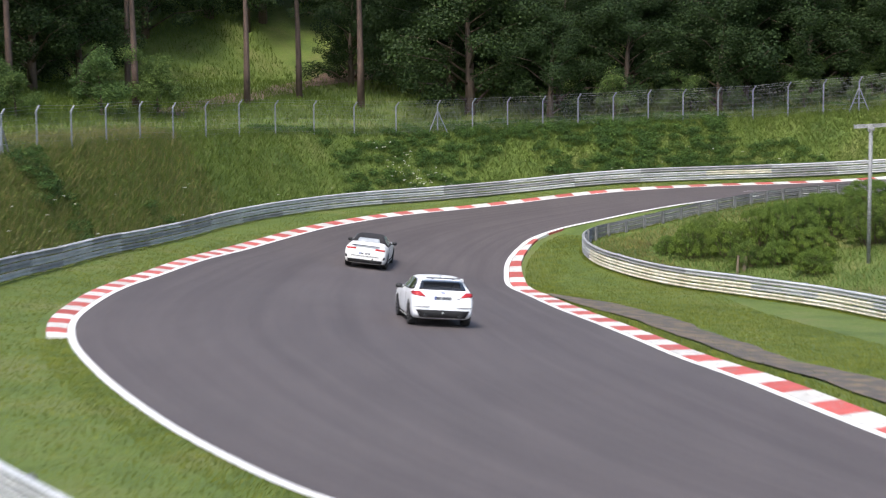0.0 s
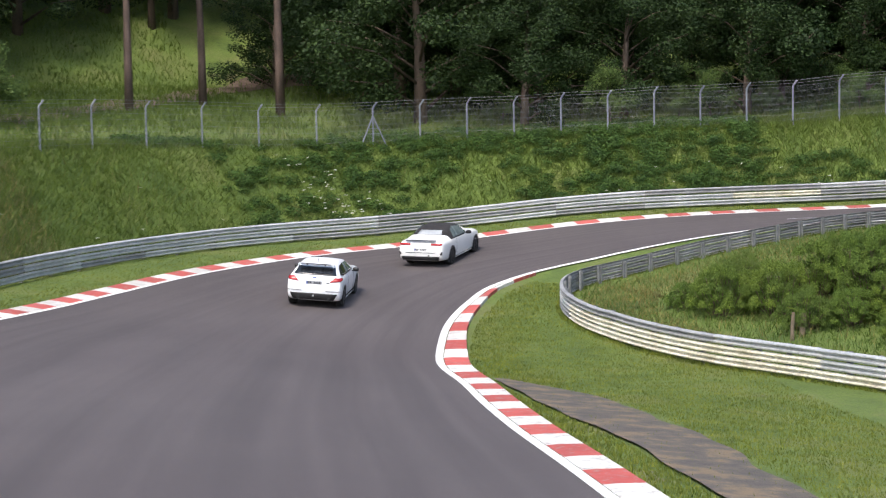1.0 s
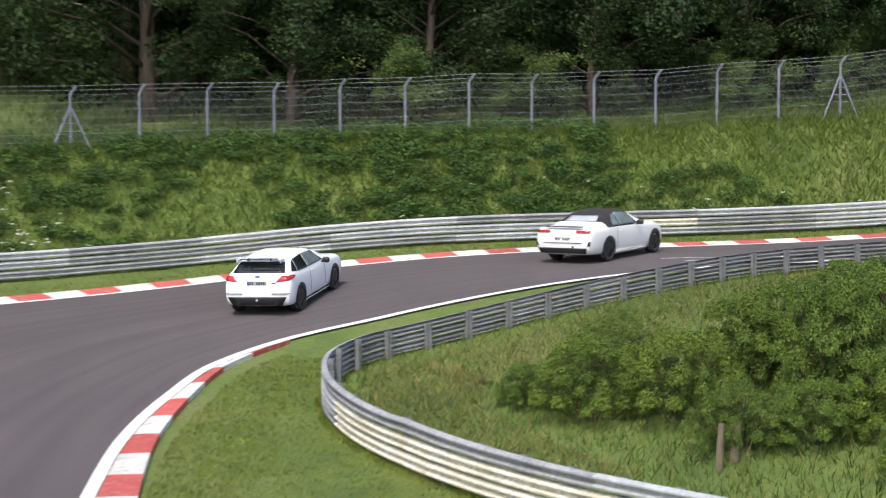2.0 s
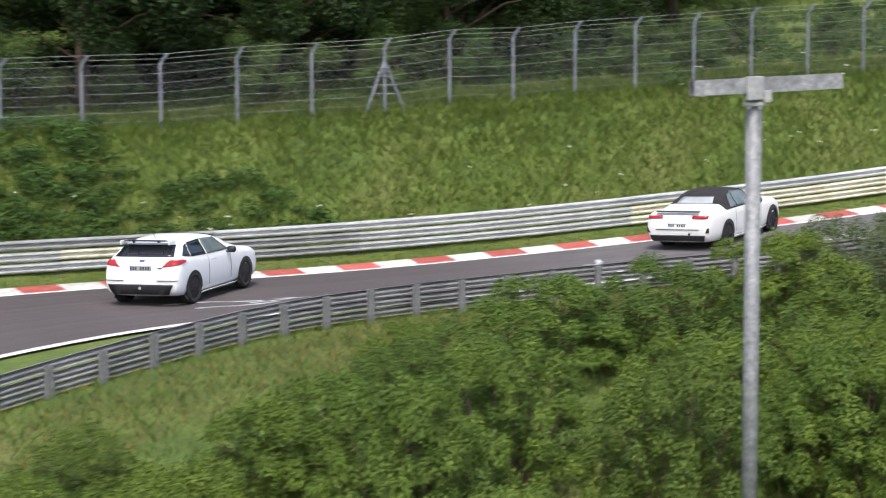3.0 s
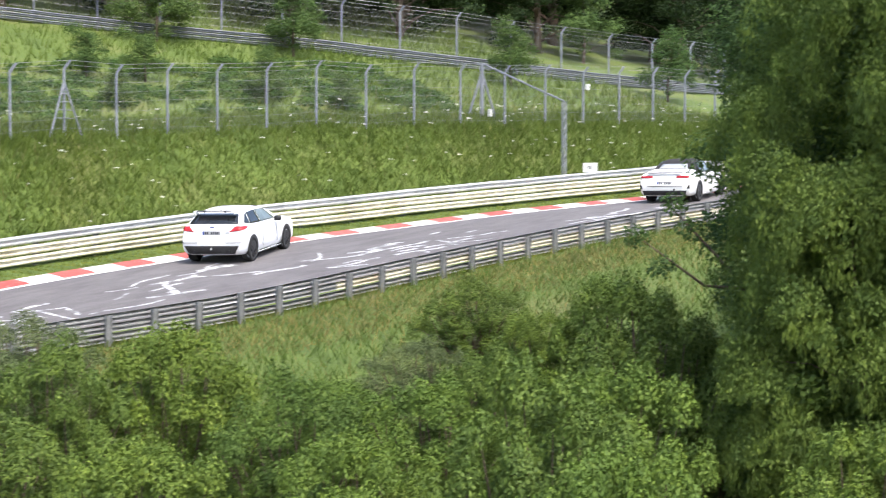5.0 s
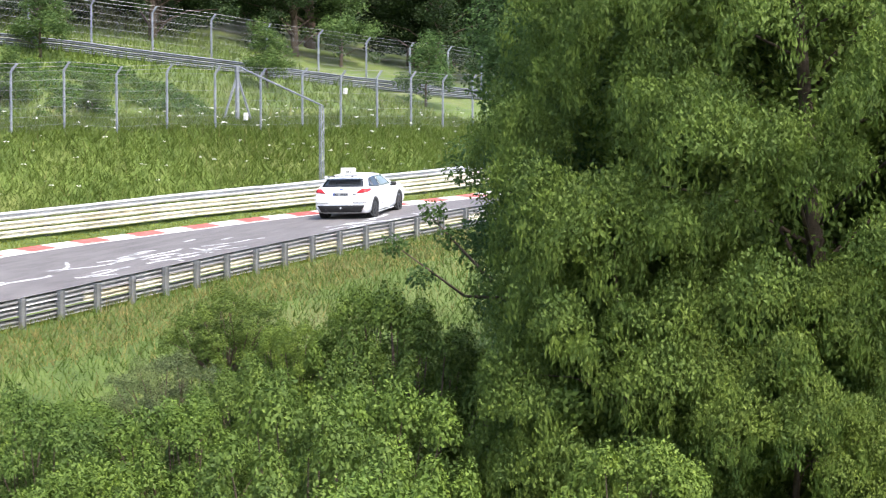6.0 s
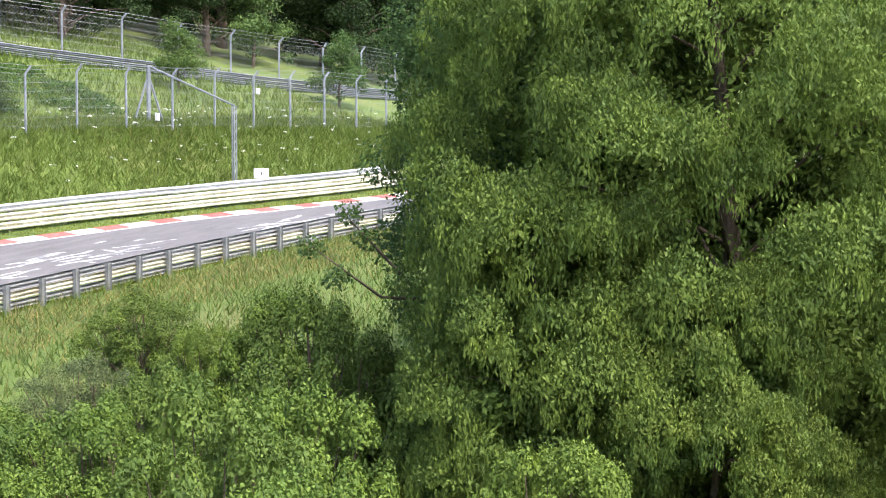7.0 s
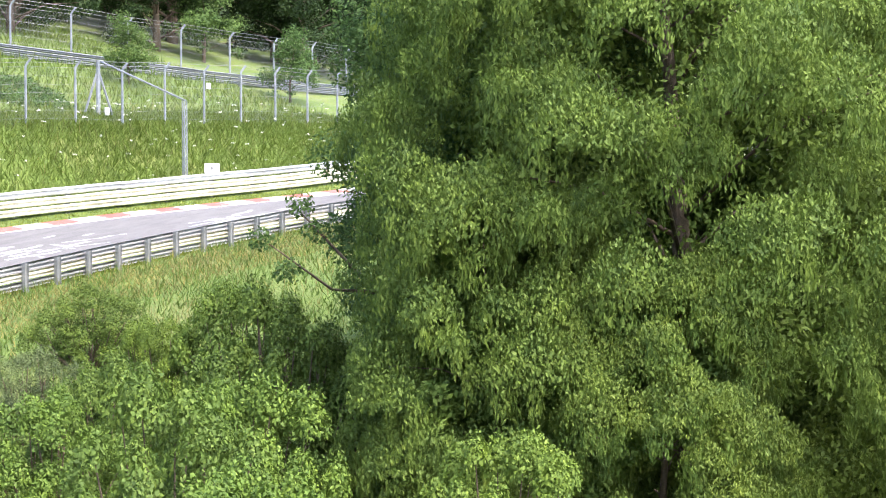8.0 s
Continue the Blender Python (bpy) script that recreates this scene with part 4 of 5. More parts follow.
def lime(rng, x, y, tall, wide, clumps, count, label):
    """A lime with drooping tufts of young leaves in layers over a dark inside."""
    base = tagged(new("lime_tree"), label, "tree")
    base.location = (x, y, height_at(x, y))
    (v, f), ends = limbs(rng, tall, 0.05 * tall, 0.015 * tall, 0.75 * wide, max(14, int(3.2 * tall)), 0.08)
    mesh_ob("trunk", v, f, BARK, base, smooth=True)
    c, r = [], []
    for k in range(clumps):
        a, q = 2.399 * k, (k + 0.5) / clumps
        rad = wide * math.sqrt(max(0.03, 1 - abs(q - 0.4)**1.7 * 2.2)) * (0.66 + 0.34 * rng.random()**0.6)
        c.append((rad * math.cos(a), rad * math.sin(a), 0.1 + 1.05 * tall * q + rng.normal() * 0.05 * tall))
        r.append(0.26 + 0.4 * rng.random()**1.4)
    quads_ob("crown", leaves(c, r, count, 0.058, rng, 1.15, 1.7, 0.27, 0.45, True, 0.45), 4, LEAF_LIME, base)
    # hanging shoots at the rims of the tufts
    rims = [(p[0] + 0.8 * q * math.cos(t), p[1] + 0.8 * q * math.sin(t), p[2] - 0.45 * q) for p, q in zip(c, r) for t in rng.random(4) * 6.283]
    quads_ob("hanging_foliage", leaves(rims, [0.13] * len(rims), count // 4, 0.085, rng, 1.9, 3.0, 0.4, 0.28, False, 0.5), 4, LEAF_LIME, base)
    inner = [(p * 0.62, q * 0.62, z) for p, q, z in c[::2]]
    quads_ob("inner_foliage", leaves(inner, [0.17 * wide] * len(inner), count // 4, 0.1, rng, 0.8, 0.6, 0.5, 0.5), 4, LEAF_LIME, base)
    return base


def big_trees():
    rng = np.random.default_rng(77)
    base = lime(rng, 37.6, 69.3, 10.5, 4.7, 560, 420000, "large lime tree with drooping bright green leaf sprays")
    for tx, ty, tt, ts in ((43.2, 65.2, 2.0, 1.05), (46.0, 71.0, 4.0, 1.1), (40.6, 60.6, 3.1, 1.0)):
        planted(base, tx, ty, tt, ts)
    young = lime(rng, 34.6, 71.0, 4.4, 1.9, 120, 95000, "young lime tree with drooping leaf sprays beside a larger one")
    planted(young, 34.2, 68.9, 2.2, 0.8)
    planted(young, 33.2, 64.2, 4.4, 0.85)
    # darker oak beside it
    x, y = 41.0, 73.1
    base = tagged(new("oak_tree"), "dark green oak with spreading twigs beside the track", "tree")
    base.location = (x, y, height_at(x, y))
    (v, f), ends = limbs(rng, 10.0, 0.4, 0.15, 2.8, 26, 0.1)
    tw = [tube([(-1.2, 0.9, 3.0), (-2.1, 1.6, 3.35), (-2.7, 2.4, 4.4)], [0.05, 0.035, 0.01], 5), tube([(-1.5, 1.2, 3.1), (-2.4, 2.0, 3.2), (-3.2, 2.8, 4.0)], [0.04, 0.025, 0.008], 5)]
    v, f = join([(v, f)] + tw)
    mesh_ob("trunk", v, f, BARK, base, smooth=True)
    c, r = [], []
    for k in range(260):
        a, q = 2.399 * k, (k + 0.5) / 260
        rad = 2.7 * math.sqrt(max(0.03, 1 - abs(q - 0.45)**1.7 * 1.9)) * (0.35 + 0.65 * rng.random()**0.5)
        c.append((rad * math.cos(a), rad * math.sin(a), 0.3 + 10.4 * q))
        r.append(0.35 + 0.4 * rng.random())
    for e in ((-2.1, 1.6, 3.4), (-2.7, 2.4, 4.5), (-3.2, 2.8, 4.0), (-2.5, 2.2, 4.1), (-2.0, 1.7, 2.9), (-2.9, 2.5, 3.5)):
        c.append(e)
        r.append(0.26)
    quads_ob("crown", leaves(c, r, 190000, 0.075, rng, 0.8, 0.15, 0.35, 0.6, False, 0.5), 4, LEAF_OAK, base)
    core = [(x * 0.5, y * 0.5, z) for x, y, z in c[:260:2]]
    quads_ob("inner_foliage", leaves(core, [0.7] * len(core), 40000, 0.12, rng, 0.9, 0.2, 0.5, 0.55), 4, LEAF_OAK, base)


big_trees()


# ---- grass, brambles, flowers ----
def blades(x, y, h, w, rng, lean=0.35):
    n = len(x)
    z = land(x, y) - 0.02
    a = rng.random(n) * 6.283
    hh = h * (0.5 + rng.random(n))
    ww = w * (0.6 + 0.8 * rng.random(n))
    p = np.stack([x, y, z], 1)
    s = np.stack([np.cos(a) * ww, np.sin(a) * ww, 0 * a], 1)
    t = np.stack([rng.normal(size=n) * hh * lean, rng.normal(size=n) * hh * lean, hh], 1)
    return np.stack([p - s, p + s, p + t], 1).reshape(-1, 3)


def scatter(n, box, keep, rng, tries=6):
    xs, ys = [], []
    got = 0
    for _ in range(tries):
        x, y = rng.uniform(box[0], box[1], n), rng.uniform(box[2], box[3], n)
        k = keep(x, y)
        xs.append(x[k])
        ys.append(y[k])
        got += k.sum()
        if got >= n:
            break
    return np.concatenate(xs)[:n], np.concatenate(ys)[:n]


def along(n, i0, i1, o0, o1, c, nn, rng, power=1.0):
    """Places along a curve, o0 to o1 metres to its left."""
    i = rng.uniform(i0, i1, n)
    j = i.astype(int)
    o = o0 + (o1 - o0) * rng.random(n)**power
    if c is LEFT:
        o = o + (VERGE_WIDE[j] - 2.7) * np.clip((o - 0.85) / 2.2, 0, 1)
    f = (i - j)[:, None]
    q = np.minimum(j + 1, len(c) - 1)
    p = c[j] + (nn[j] * (1 - f) + nn[q] * f) * o[:, None] + (c[np.minimum(j + 1, len(c) - 1)] - c[j]) * (i - j)[:, None]
    return p[:, 0], p[:, 1]


def meadow():
    rng = np.random.default_rng(5)
    ia = int(np.argmin(((LEFT - (-9.8, 42))**2).sum(1)))
    ib = int(np.argmin(((LEFT - (80, 86.5))**2).sum(1)))
    v = [blades(*along(300000, ia, ib, 3.0, 8.5, LEFT, LEFT_N, rng), 0.24, 0.02, rng, 0.6), blades(*along(80000, ia, ib, 8.5, 30, LEFT, LEFT_N, rng), 0.35, 0.03, rng)]
    ic0, ic1 = (int(np.argmin(((LEFT - q)**2).sum(1))) for q in ((-9, 75), (2.8, 95)))
    v.append(blades(*along(70000, ic0, ic1, 12, 46, LEFT, LEFT_N, rng), 0.3, 0.03, rng))
    tagged(quads_ob("bank_grass", np.concatenate(v), 3, GRASS), "tall green grass on the bank", "grass", kind="stuff")
    v = np.concatenate([blades(*along(9000, ia, ib, 3.6, 12, LEFT, LEFT_N, rng), 0.45, 0.012, rng, 0.4), blades(*along(42000, ia, ia + 90, 3.0, 9, LEFT, LEFT_N, rng), 0.42, 0.014, rng, 0.5)])
    tagged(quads_ob("dry_grass", v, 3, HAY), "thin dry seed-headed grass on the bank", "grass", kind="stuff")
    v = [blades(*along(70000, 0, ib, 0.85, 3.2, LEFT, LEFT_N, rng), 0.07, 0.012, rng), blades(*along(9000, 0, k0, 0.08, 0.9, LEFT, LEFT_N, rng), 0.06, 0.012, rng),
         blades(*along(22000, 0, k0 + 20, 3.0, 9.0, LEFT, LEFT_N, rng), 0.09, 0.014, rng)]
    n2 = normals(RIGHT_RAIL)
    def behind(x, y):
        """How far a place lies behind the inner guard rail."""
        q = np.stack([x, y], 1)
        i = np.empty(len(q), int)
        for a in range(0, len(q), 4000):
            i[a:a + 4000] = ((q[a:a + 4000, None] - RIGHT_RAIL[None])**2).sum(-1).argmin(1)
        return -((q - RIGHT_RAIL[i]) * n2[i]).sum(1)
    j1 = int(np.argmin(((RIGHT - (6, 86.2))**2).sum(1)))
    i = rng.uniform(0, j1, 170000)
    o = rng.uniform(-8.5, -0.8, 170000)
    j = i.astype(int)
    p = RIGHT[j] + RIGHT_N[j] * o[:, None] + (RIGHT[j + 1] - RIGHT[j]) * (i - j)[:, None]
    strip = (j > i0) & (j < i1) & (o < strip_near[j]) & (o > strip_far[j] - 0.1)
    k = (behind(p[:, 0], p[:, 1]) < 0.1) & (~strip | (rng.random(len(o)) < 0.06))
    v.append(blades(p[k, 0], p[k, 1], 0.07, 0.012, rng))
    v.append(blades(*along(26000, 0, len(RIGHT_RAIL) - 60, -0.12, 0.25, RIGHT_RAIL, n2, rng), 0.13, 0.012, rng))
    tagged(quads_ob("verge_grass", np.concatenate(v), 3, VERGE), "short mown green grass of the verges", "grass", kind="stuff")
    infield = lambda x, y: behind(x, y) > 0.15
    v = [blades(*scatter(150000, (6, 62, 44, 90), infield, rng), 0.22, 0.015, rng, 0.55)]
    tagged(quads_ob("infield_grass", np.concatenate(v), 3, GRASS), "rough green grass between the shrubs", "grass", kind="stuff")
    v = np.concatenate([blades(*scatter(20000, (6, 62, 60, 89), infield, rng), 0.3, 0.01, rng, 0.4),
                        blades(*along(30000, 60, len(RIGHT_RAIL) - 90, -3.2, -0.6, RIGHT_RAIL, n2, rng), 0.16, 0.012, rng, 0.7)])
    tagged(quads_ob("infield_dry_grass", v, 3, HAY), "dry straw-coloured grass stalks", "grass", kind="stuff")
    # brambles and nettles in mounds on the slope
    ie = int(np.argmin(((LEFT - (45, 96))**2).sum(1)))
    x, y = along(3600, ia, ie, 3.7, 8.8, LEFT, LEFT_N, rng)
    w = np.sin(x * 0.55 + 1.7 * np.sin(y * 0.33)) + np.sin(y * 0.6 + x * 0.21)
    keep = w > np.interp(x, (-13, -1, 18, 30), (1.3, -1.0, -1.5, 1.9))
    x, y = x[keep], y[keep]
    ih, ij = (int(np.argmin(((LEFT - q)**2).sum(1))) for q in ((20, 97.7), (66, 90.4)))
    hx, hy = along(700, ih, ij, 8.6, 16, LEFT, LEFT_N, rng)
    x, y = np.concatenate([x, hx]), np.concatenate([y, hy])
    c = np.stack([x, y, land(x, y) + 0.1], 1)
    r = 0.2 + 0.4 * rng.random(len(c))
    tagged(quads_ob("brambles", leaves(c, r, 460000, 0.08, rng, 0.5, 0.1, 0.35, 0.7), 4, LEAF_IVY), "dark green brambles and nettles over the bank", "brambles", kind="stuff")
    # white umbels
    x1, y1 = rng.normal(-0.6, 1.1, 60), rng.normal(99.6, 0.5, 60)
    ic = int(np.argmin(((LEFT - (36, 96.5))**2).sum(1)))
    x2, y2 = along(230, ic, ib, 3.6, 8.2, LEFT, LEFT_N, rng)
    x3, y3 = along(60, ia, ic, 3.2, 5.0, LEFT, LEFT_N, rng)
    x, y = np.concatenate([x1, x2, x3]), np.concatenate([y1, y2, y3])
    c = np.stack([x, y, land(x, y) + 0.5 + 0.25 * rng.random(len(x))], 1)
    tagged(quads_ob("wild_flowers", leaves(c, np.full(len(c), 0.1), 2600, 0.05, rng, 0.3, 0, 0.5, 0.9), 4, FLOWER), "white umbels of wild flowers in the grass", "flowers", kind="stuff")
    v = [tube([(q[0], q[1], q[2] - 0.7), tuple(q)], 0.006, 3) for q in c]
    vv, ff = join(v)
    tagged(mesh_ob("flower_stalks", vv, ff, GRASS), "thin green flower stalks", "flowers", kind="stuff")


meadow()
# trodden path through the clearing in the wood
pc = curve([(-15.5, 99.9), (-14.5, 104.7), (-12.8, 109.9), (-10.2, 115.5), (-7.9, 121.7), (-4.9, 124.9), (-1.6, 126.3)])
pn = normals(pc)
vs, fs = [], []
for r in range(len(pc)):
    for o in (-1.0, 1.0):
        q = pc[r] + pn[r] * (o + 0.2 * math.sin(r * 0.5 + o))
        vs.append((q[0], q[1], height_at(q[0], q[1]) + 0.06))
    if r:
        fs.append((2 * r - 1, 2 * r - 2, 2 * r, 2 * r + 1))
tagged(mesh_ob("forest_path", vs, fs, PATH_SOIL), "trodden brown soil path through the clearing", "path", kind="structure")


# ---- cars ----
def loft(stations, along_n=64, around=(5, 4, 4, 5, 5, 4)):
    """A closed car body from stations of (y, low, top, half width, half width of roof, shoulder height). Returns rings of points."""
    s = np.array(stations, float)
    t = np.concatenate([[0], np.cumsum(np.sqrt(np.diff(s[:, 0])**2 + (0.6 * np.diff(s[:, 2]))**2 + 1e-4))])
    u = np.linspace(0, t[-1], along_n)
    m = np.gradient(s, t, axis=0)
    i = np.clip(np.searchsorted(t, u, side="right") - 1, 0, len(t) - 2)
    h = (t[i + 1] - t[i])[:, None]
    w = ((u - t[i]) / h[:, 0])[:, None]
    mono = np.interp(u, t, s[:, 0])
    q = (2 * w**3 - 3 * w**2 + 1) * s[i] + (w**3 - 2 * w**2 + w) * h * m[i] * 0.8 + (-2 * w**3 + 3 * w**2) * s[i + 1] + (w**3 - w**2) * h * m[i + 1] * 0.8
    q[:, 0] = mono
    rings = []
    for y, lo, top, ws, wt, zs in q:
        cab = max(top - zs, 0.02)
        half = [(0, lo), (ws * 0.86, lo), (ws * 0.97, lo + 0.07), (ws, lo + 0.55 * (zs - lo)), (ws * 0.985, zs - 0.06), (ws * 0.955, zs),
                (ws * 0.955 + (wt - ws * 0.955) * 0.6, zs + cab * 0.55), (wt + 0.02, zs + cab * 0.88), (wt * 0.86, zs + cab * 0.975), (wt * 0.45, top), (0, top + 0.004)]
        ring = [(x, z) for x, z in half] + [(-x, z) for x, z in half[-2:0:-1]]
        rings.append([(x, y, z) for x, z in ring])
    return rings


def skin(rings, keep):
    """Faces of the loft for which keep(centre, k) holds, k counting up from the sill to the roof's middle."""
    n = len(rings[0])
    half = n // 2
    used, vs, fs = {}, [], []
    def idx(i, k):
        if (i, k) not in used:
            used[(i, k)] = len(vs)
            vs.append(rings[i][k])
        return used[(i, k)]
    for i in range(len(rings) - 1):
        for k in range(n):
            q = (k + 1) % n
            c = sum((Vector(rings[a][b]) for a, b in ((i, k), (i, q), (i + 1, q), (i + 1, k))), Vector()) / 4
            kk = k if k < half else n - 1 - k
            if keep(c, kk):
                fs.append((idx(i, k), idx(i, q), idx(i + 1, q), idx(i + 1, k)))
    if keep(Vector(rings[0][0]), 0):
        fs.append(tuple(idx(0, k) for k in range(n))[::-1])
        fs.append(tuple(idx(len(rings) - 1, k) for k in range(n)))
    return vs, [f[::-1] for f in fs]


def smooth_body(name, v, f, mat, parent, label=""):
    ob = mesh_ob(name, v, f, mat, parent, smooth=True, label=label)
    m = ob.modifiers.new("soft", "SUBSURF")
    m.levels = m.render_levels = 1
    return ob


def panel(name, tree_, corners, axis, sign, mat, parent, lift=0.008, nu=8, nv=6, label="", mirror=False, thick=0.012):
    """A panel laid on the body: four corners in plan across axis, projected onto the skin."""
    made = []
    for flip in ((1, -1) if mirror else (1,)):
        c = [Vector(p) for p in corners]
        vs, fs = [], []
        for j in range(nv + 1):
            for i in range(nu + 1):
                u, w = i / nu, j / nv
                # rounded corners
                p = (c[0] * (1 - u) + c[1] * u) * (1 - w) + (c[3] * (1 - u) + c[2] * u) * w
                if axis == "y":
                    o, d = Vector((p[0] * flip, sign * 6, p[1])), Vector((0, -sign, 0))
                else:
                    o, d = Vector((sign * flip * 3, p[0], p[1])), Vector((-sign * flip, 0, 0))
                hit, nrm, _, _ = tree_.ray_cast(o, d)
                if hit is None:
                    hit, nrm, _, _ = tree_.find_nearest(o + d * (5.2 if axis == "y" else 2.1))
                vs.append(hit + (nrm if nrm.dot(d) < 0 else -nrm) * lift)
        for j in range(nv):
            for i in range(nu):
                a = j * (nu + 1) + i
                fs.append((a, a + 1, a + nu + 2, a + nu + 1))
        ob = mesh_ob(name, vs, fs, mat, parent, smooth=True, label=label)
        m = ob.modifiers.new("depth", "SOLIDIFY")
        m.thickness, m.offset = thick, 0
        made.append(ob)
    return made


def wheel_set(parent, spots, radius, width, spokes):
    """Four wheels: a tyre with its rim and spokes."""
    made = []
    for x, y in spots:
        prof = [(-width / 2, radius * 0.7), (-width / 2, radius * 0.93), (-width * 0.38, radius), (width * 0.38, radius), (width / 2, radius * 0.93), (width / 2, radius * 0.7)]
        n, vs, fs = 28, [], []
        for k in range(n):
            a = 2 * math.pi * k / n
            vs += [(o, r * math.cos(a), r * math.sin(a)) for o, r in prof]
        m = len(prof)
        for k in range(n):
            q = (k + 1) % n
            fs += [(k * m + j, k * m + (j + 1) % m, q * m + (j + 1) % m, q * m + j) for j in range(m)]
        w = mesh_ob("wheel", vs, fs, RUBBER, parent, smooth=True, label="black low-profile tyre on a dark alloy rim")
        w.location = (x, y, radius)
        side = 1 if x > 0 else -1
        bm = bmesh.new()
        bmesh.ops.create_cone(bm, cap_ends=True, segments=28, radius1=radius * 0.71, radius2=radius * 0.66, depth=0.06,
                              matrix=Matrix.Translation((side * (width / 2 - 0.07), 0, 0)) @ Matrix.Rotation(radians(90 * side), 4, "Y"))
        part("rim", bm, RIM_MAT, w)
        for k in range(spokes):
            bm = bmesh.new()
            t = Matrix.Rotation(2 * math.pi * k / spokes, 3, "X")
            add_box(bm, (0.03, 0.045, radius * 0.6), t @ Vector((side * (width / 2 - 0.02), 0, radius * 0.36)), t, 0.006)
            part("spoke", bm, RIM_MAT, w)
        made.append(w)
    return made


def arches(tree_, parent, spots, radius):
    for x, y in spots:
        sign = 1 if x > 0 else -1
        vs, fs, n = [], [], 24
        vs.append(None)
        for k in range(n):
            a = 2 * math.pi * k / n
            vs.append((y + radius * math.cos(a), max(0.12, 0.33 + radius * math.sin(a))))
        vs[0] = (y, 0.33)
        out = []
        for q in vs:
            hit, nrm, _, _ = tree_.ray_cast(Vector((sign * 3, q[0], q[1])), Vector((-sign, 0, 0)))
            out.append(Vector((sign * 0.88, q[0], q[1])) if hit is None else hit + Vector((sign * 0.006, 0, 0)))
        fs = [(0, 1 + k, 1 + (k + 1) % n) for k in range(n)]
        mesh_ob("wheel_arch", out, fs, BLACK, parent)


def bars_plate(parent, y, z, w=0.52, h=0.11, tilt=0):
    bm = bmesh.new()
    add_box(bm, (w, 0.012, h), (0, y, z), None, 0.004)
    plate = part("number_plate", bm, PLATE, parent, "white number plate with dark bars")
    for k in (0, 1, 3, 4, 5, 6):
        bm = bmesh.new()
        add_box(bm, (0.042, 0.004, h * 0.62), (-0.17 + k * 0.06, y - 0.009, z))
        part("print_bar", bm, INK, plate)
    bm = bmesh.new()
    add_box(bm, (0.045, 0.004, h * 0.9), (-w / 2 + 0.03, y - 0.009, z))
    part("blue_strip", bm, BLUE, plate)


def mirrors(parent, x, y, z, mat):
    for s in (-1, 1):
        bm = bmesh.new()
        add_box(bm, (0.2, 0.12, 0.14), (s * (x + 0.1), y, z), None, 0.035)
        add_box(bm, (0.1, 0.05, 0.03), (s * (x - 0.01), y + 0.02, z - 0.05), None, 0.01)
        part("door_mirror", bm, mat, parent, smooth=True)


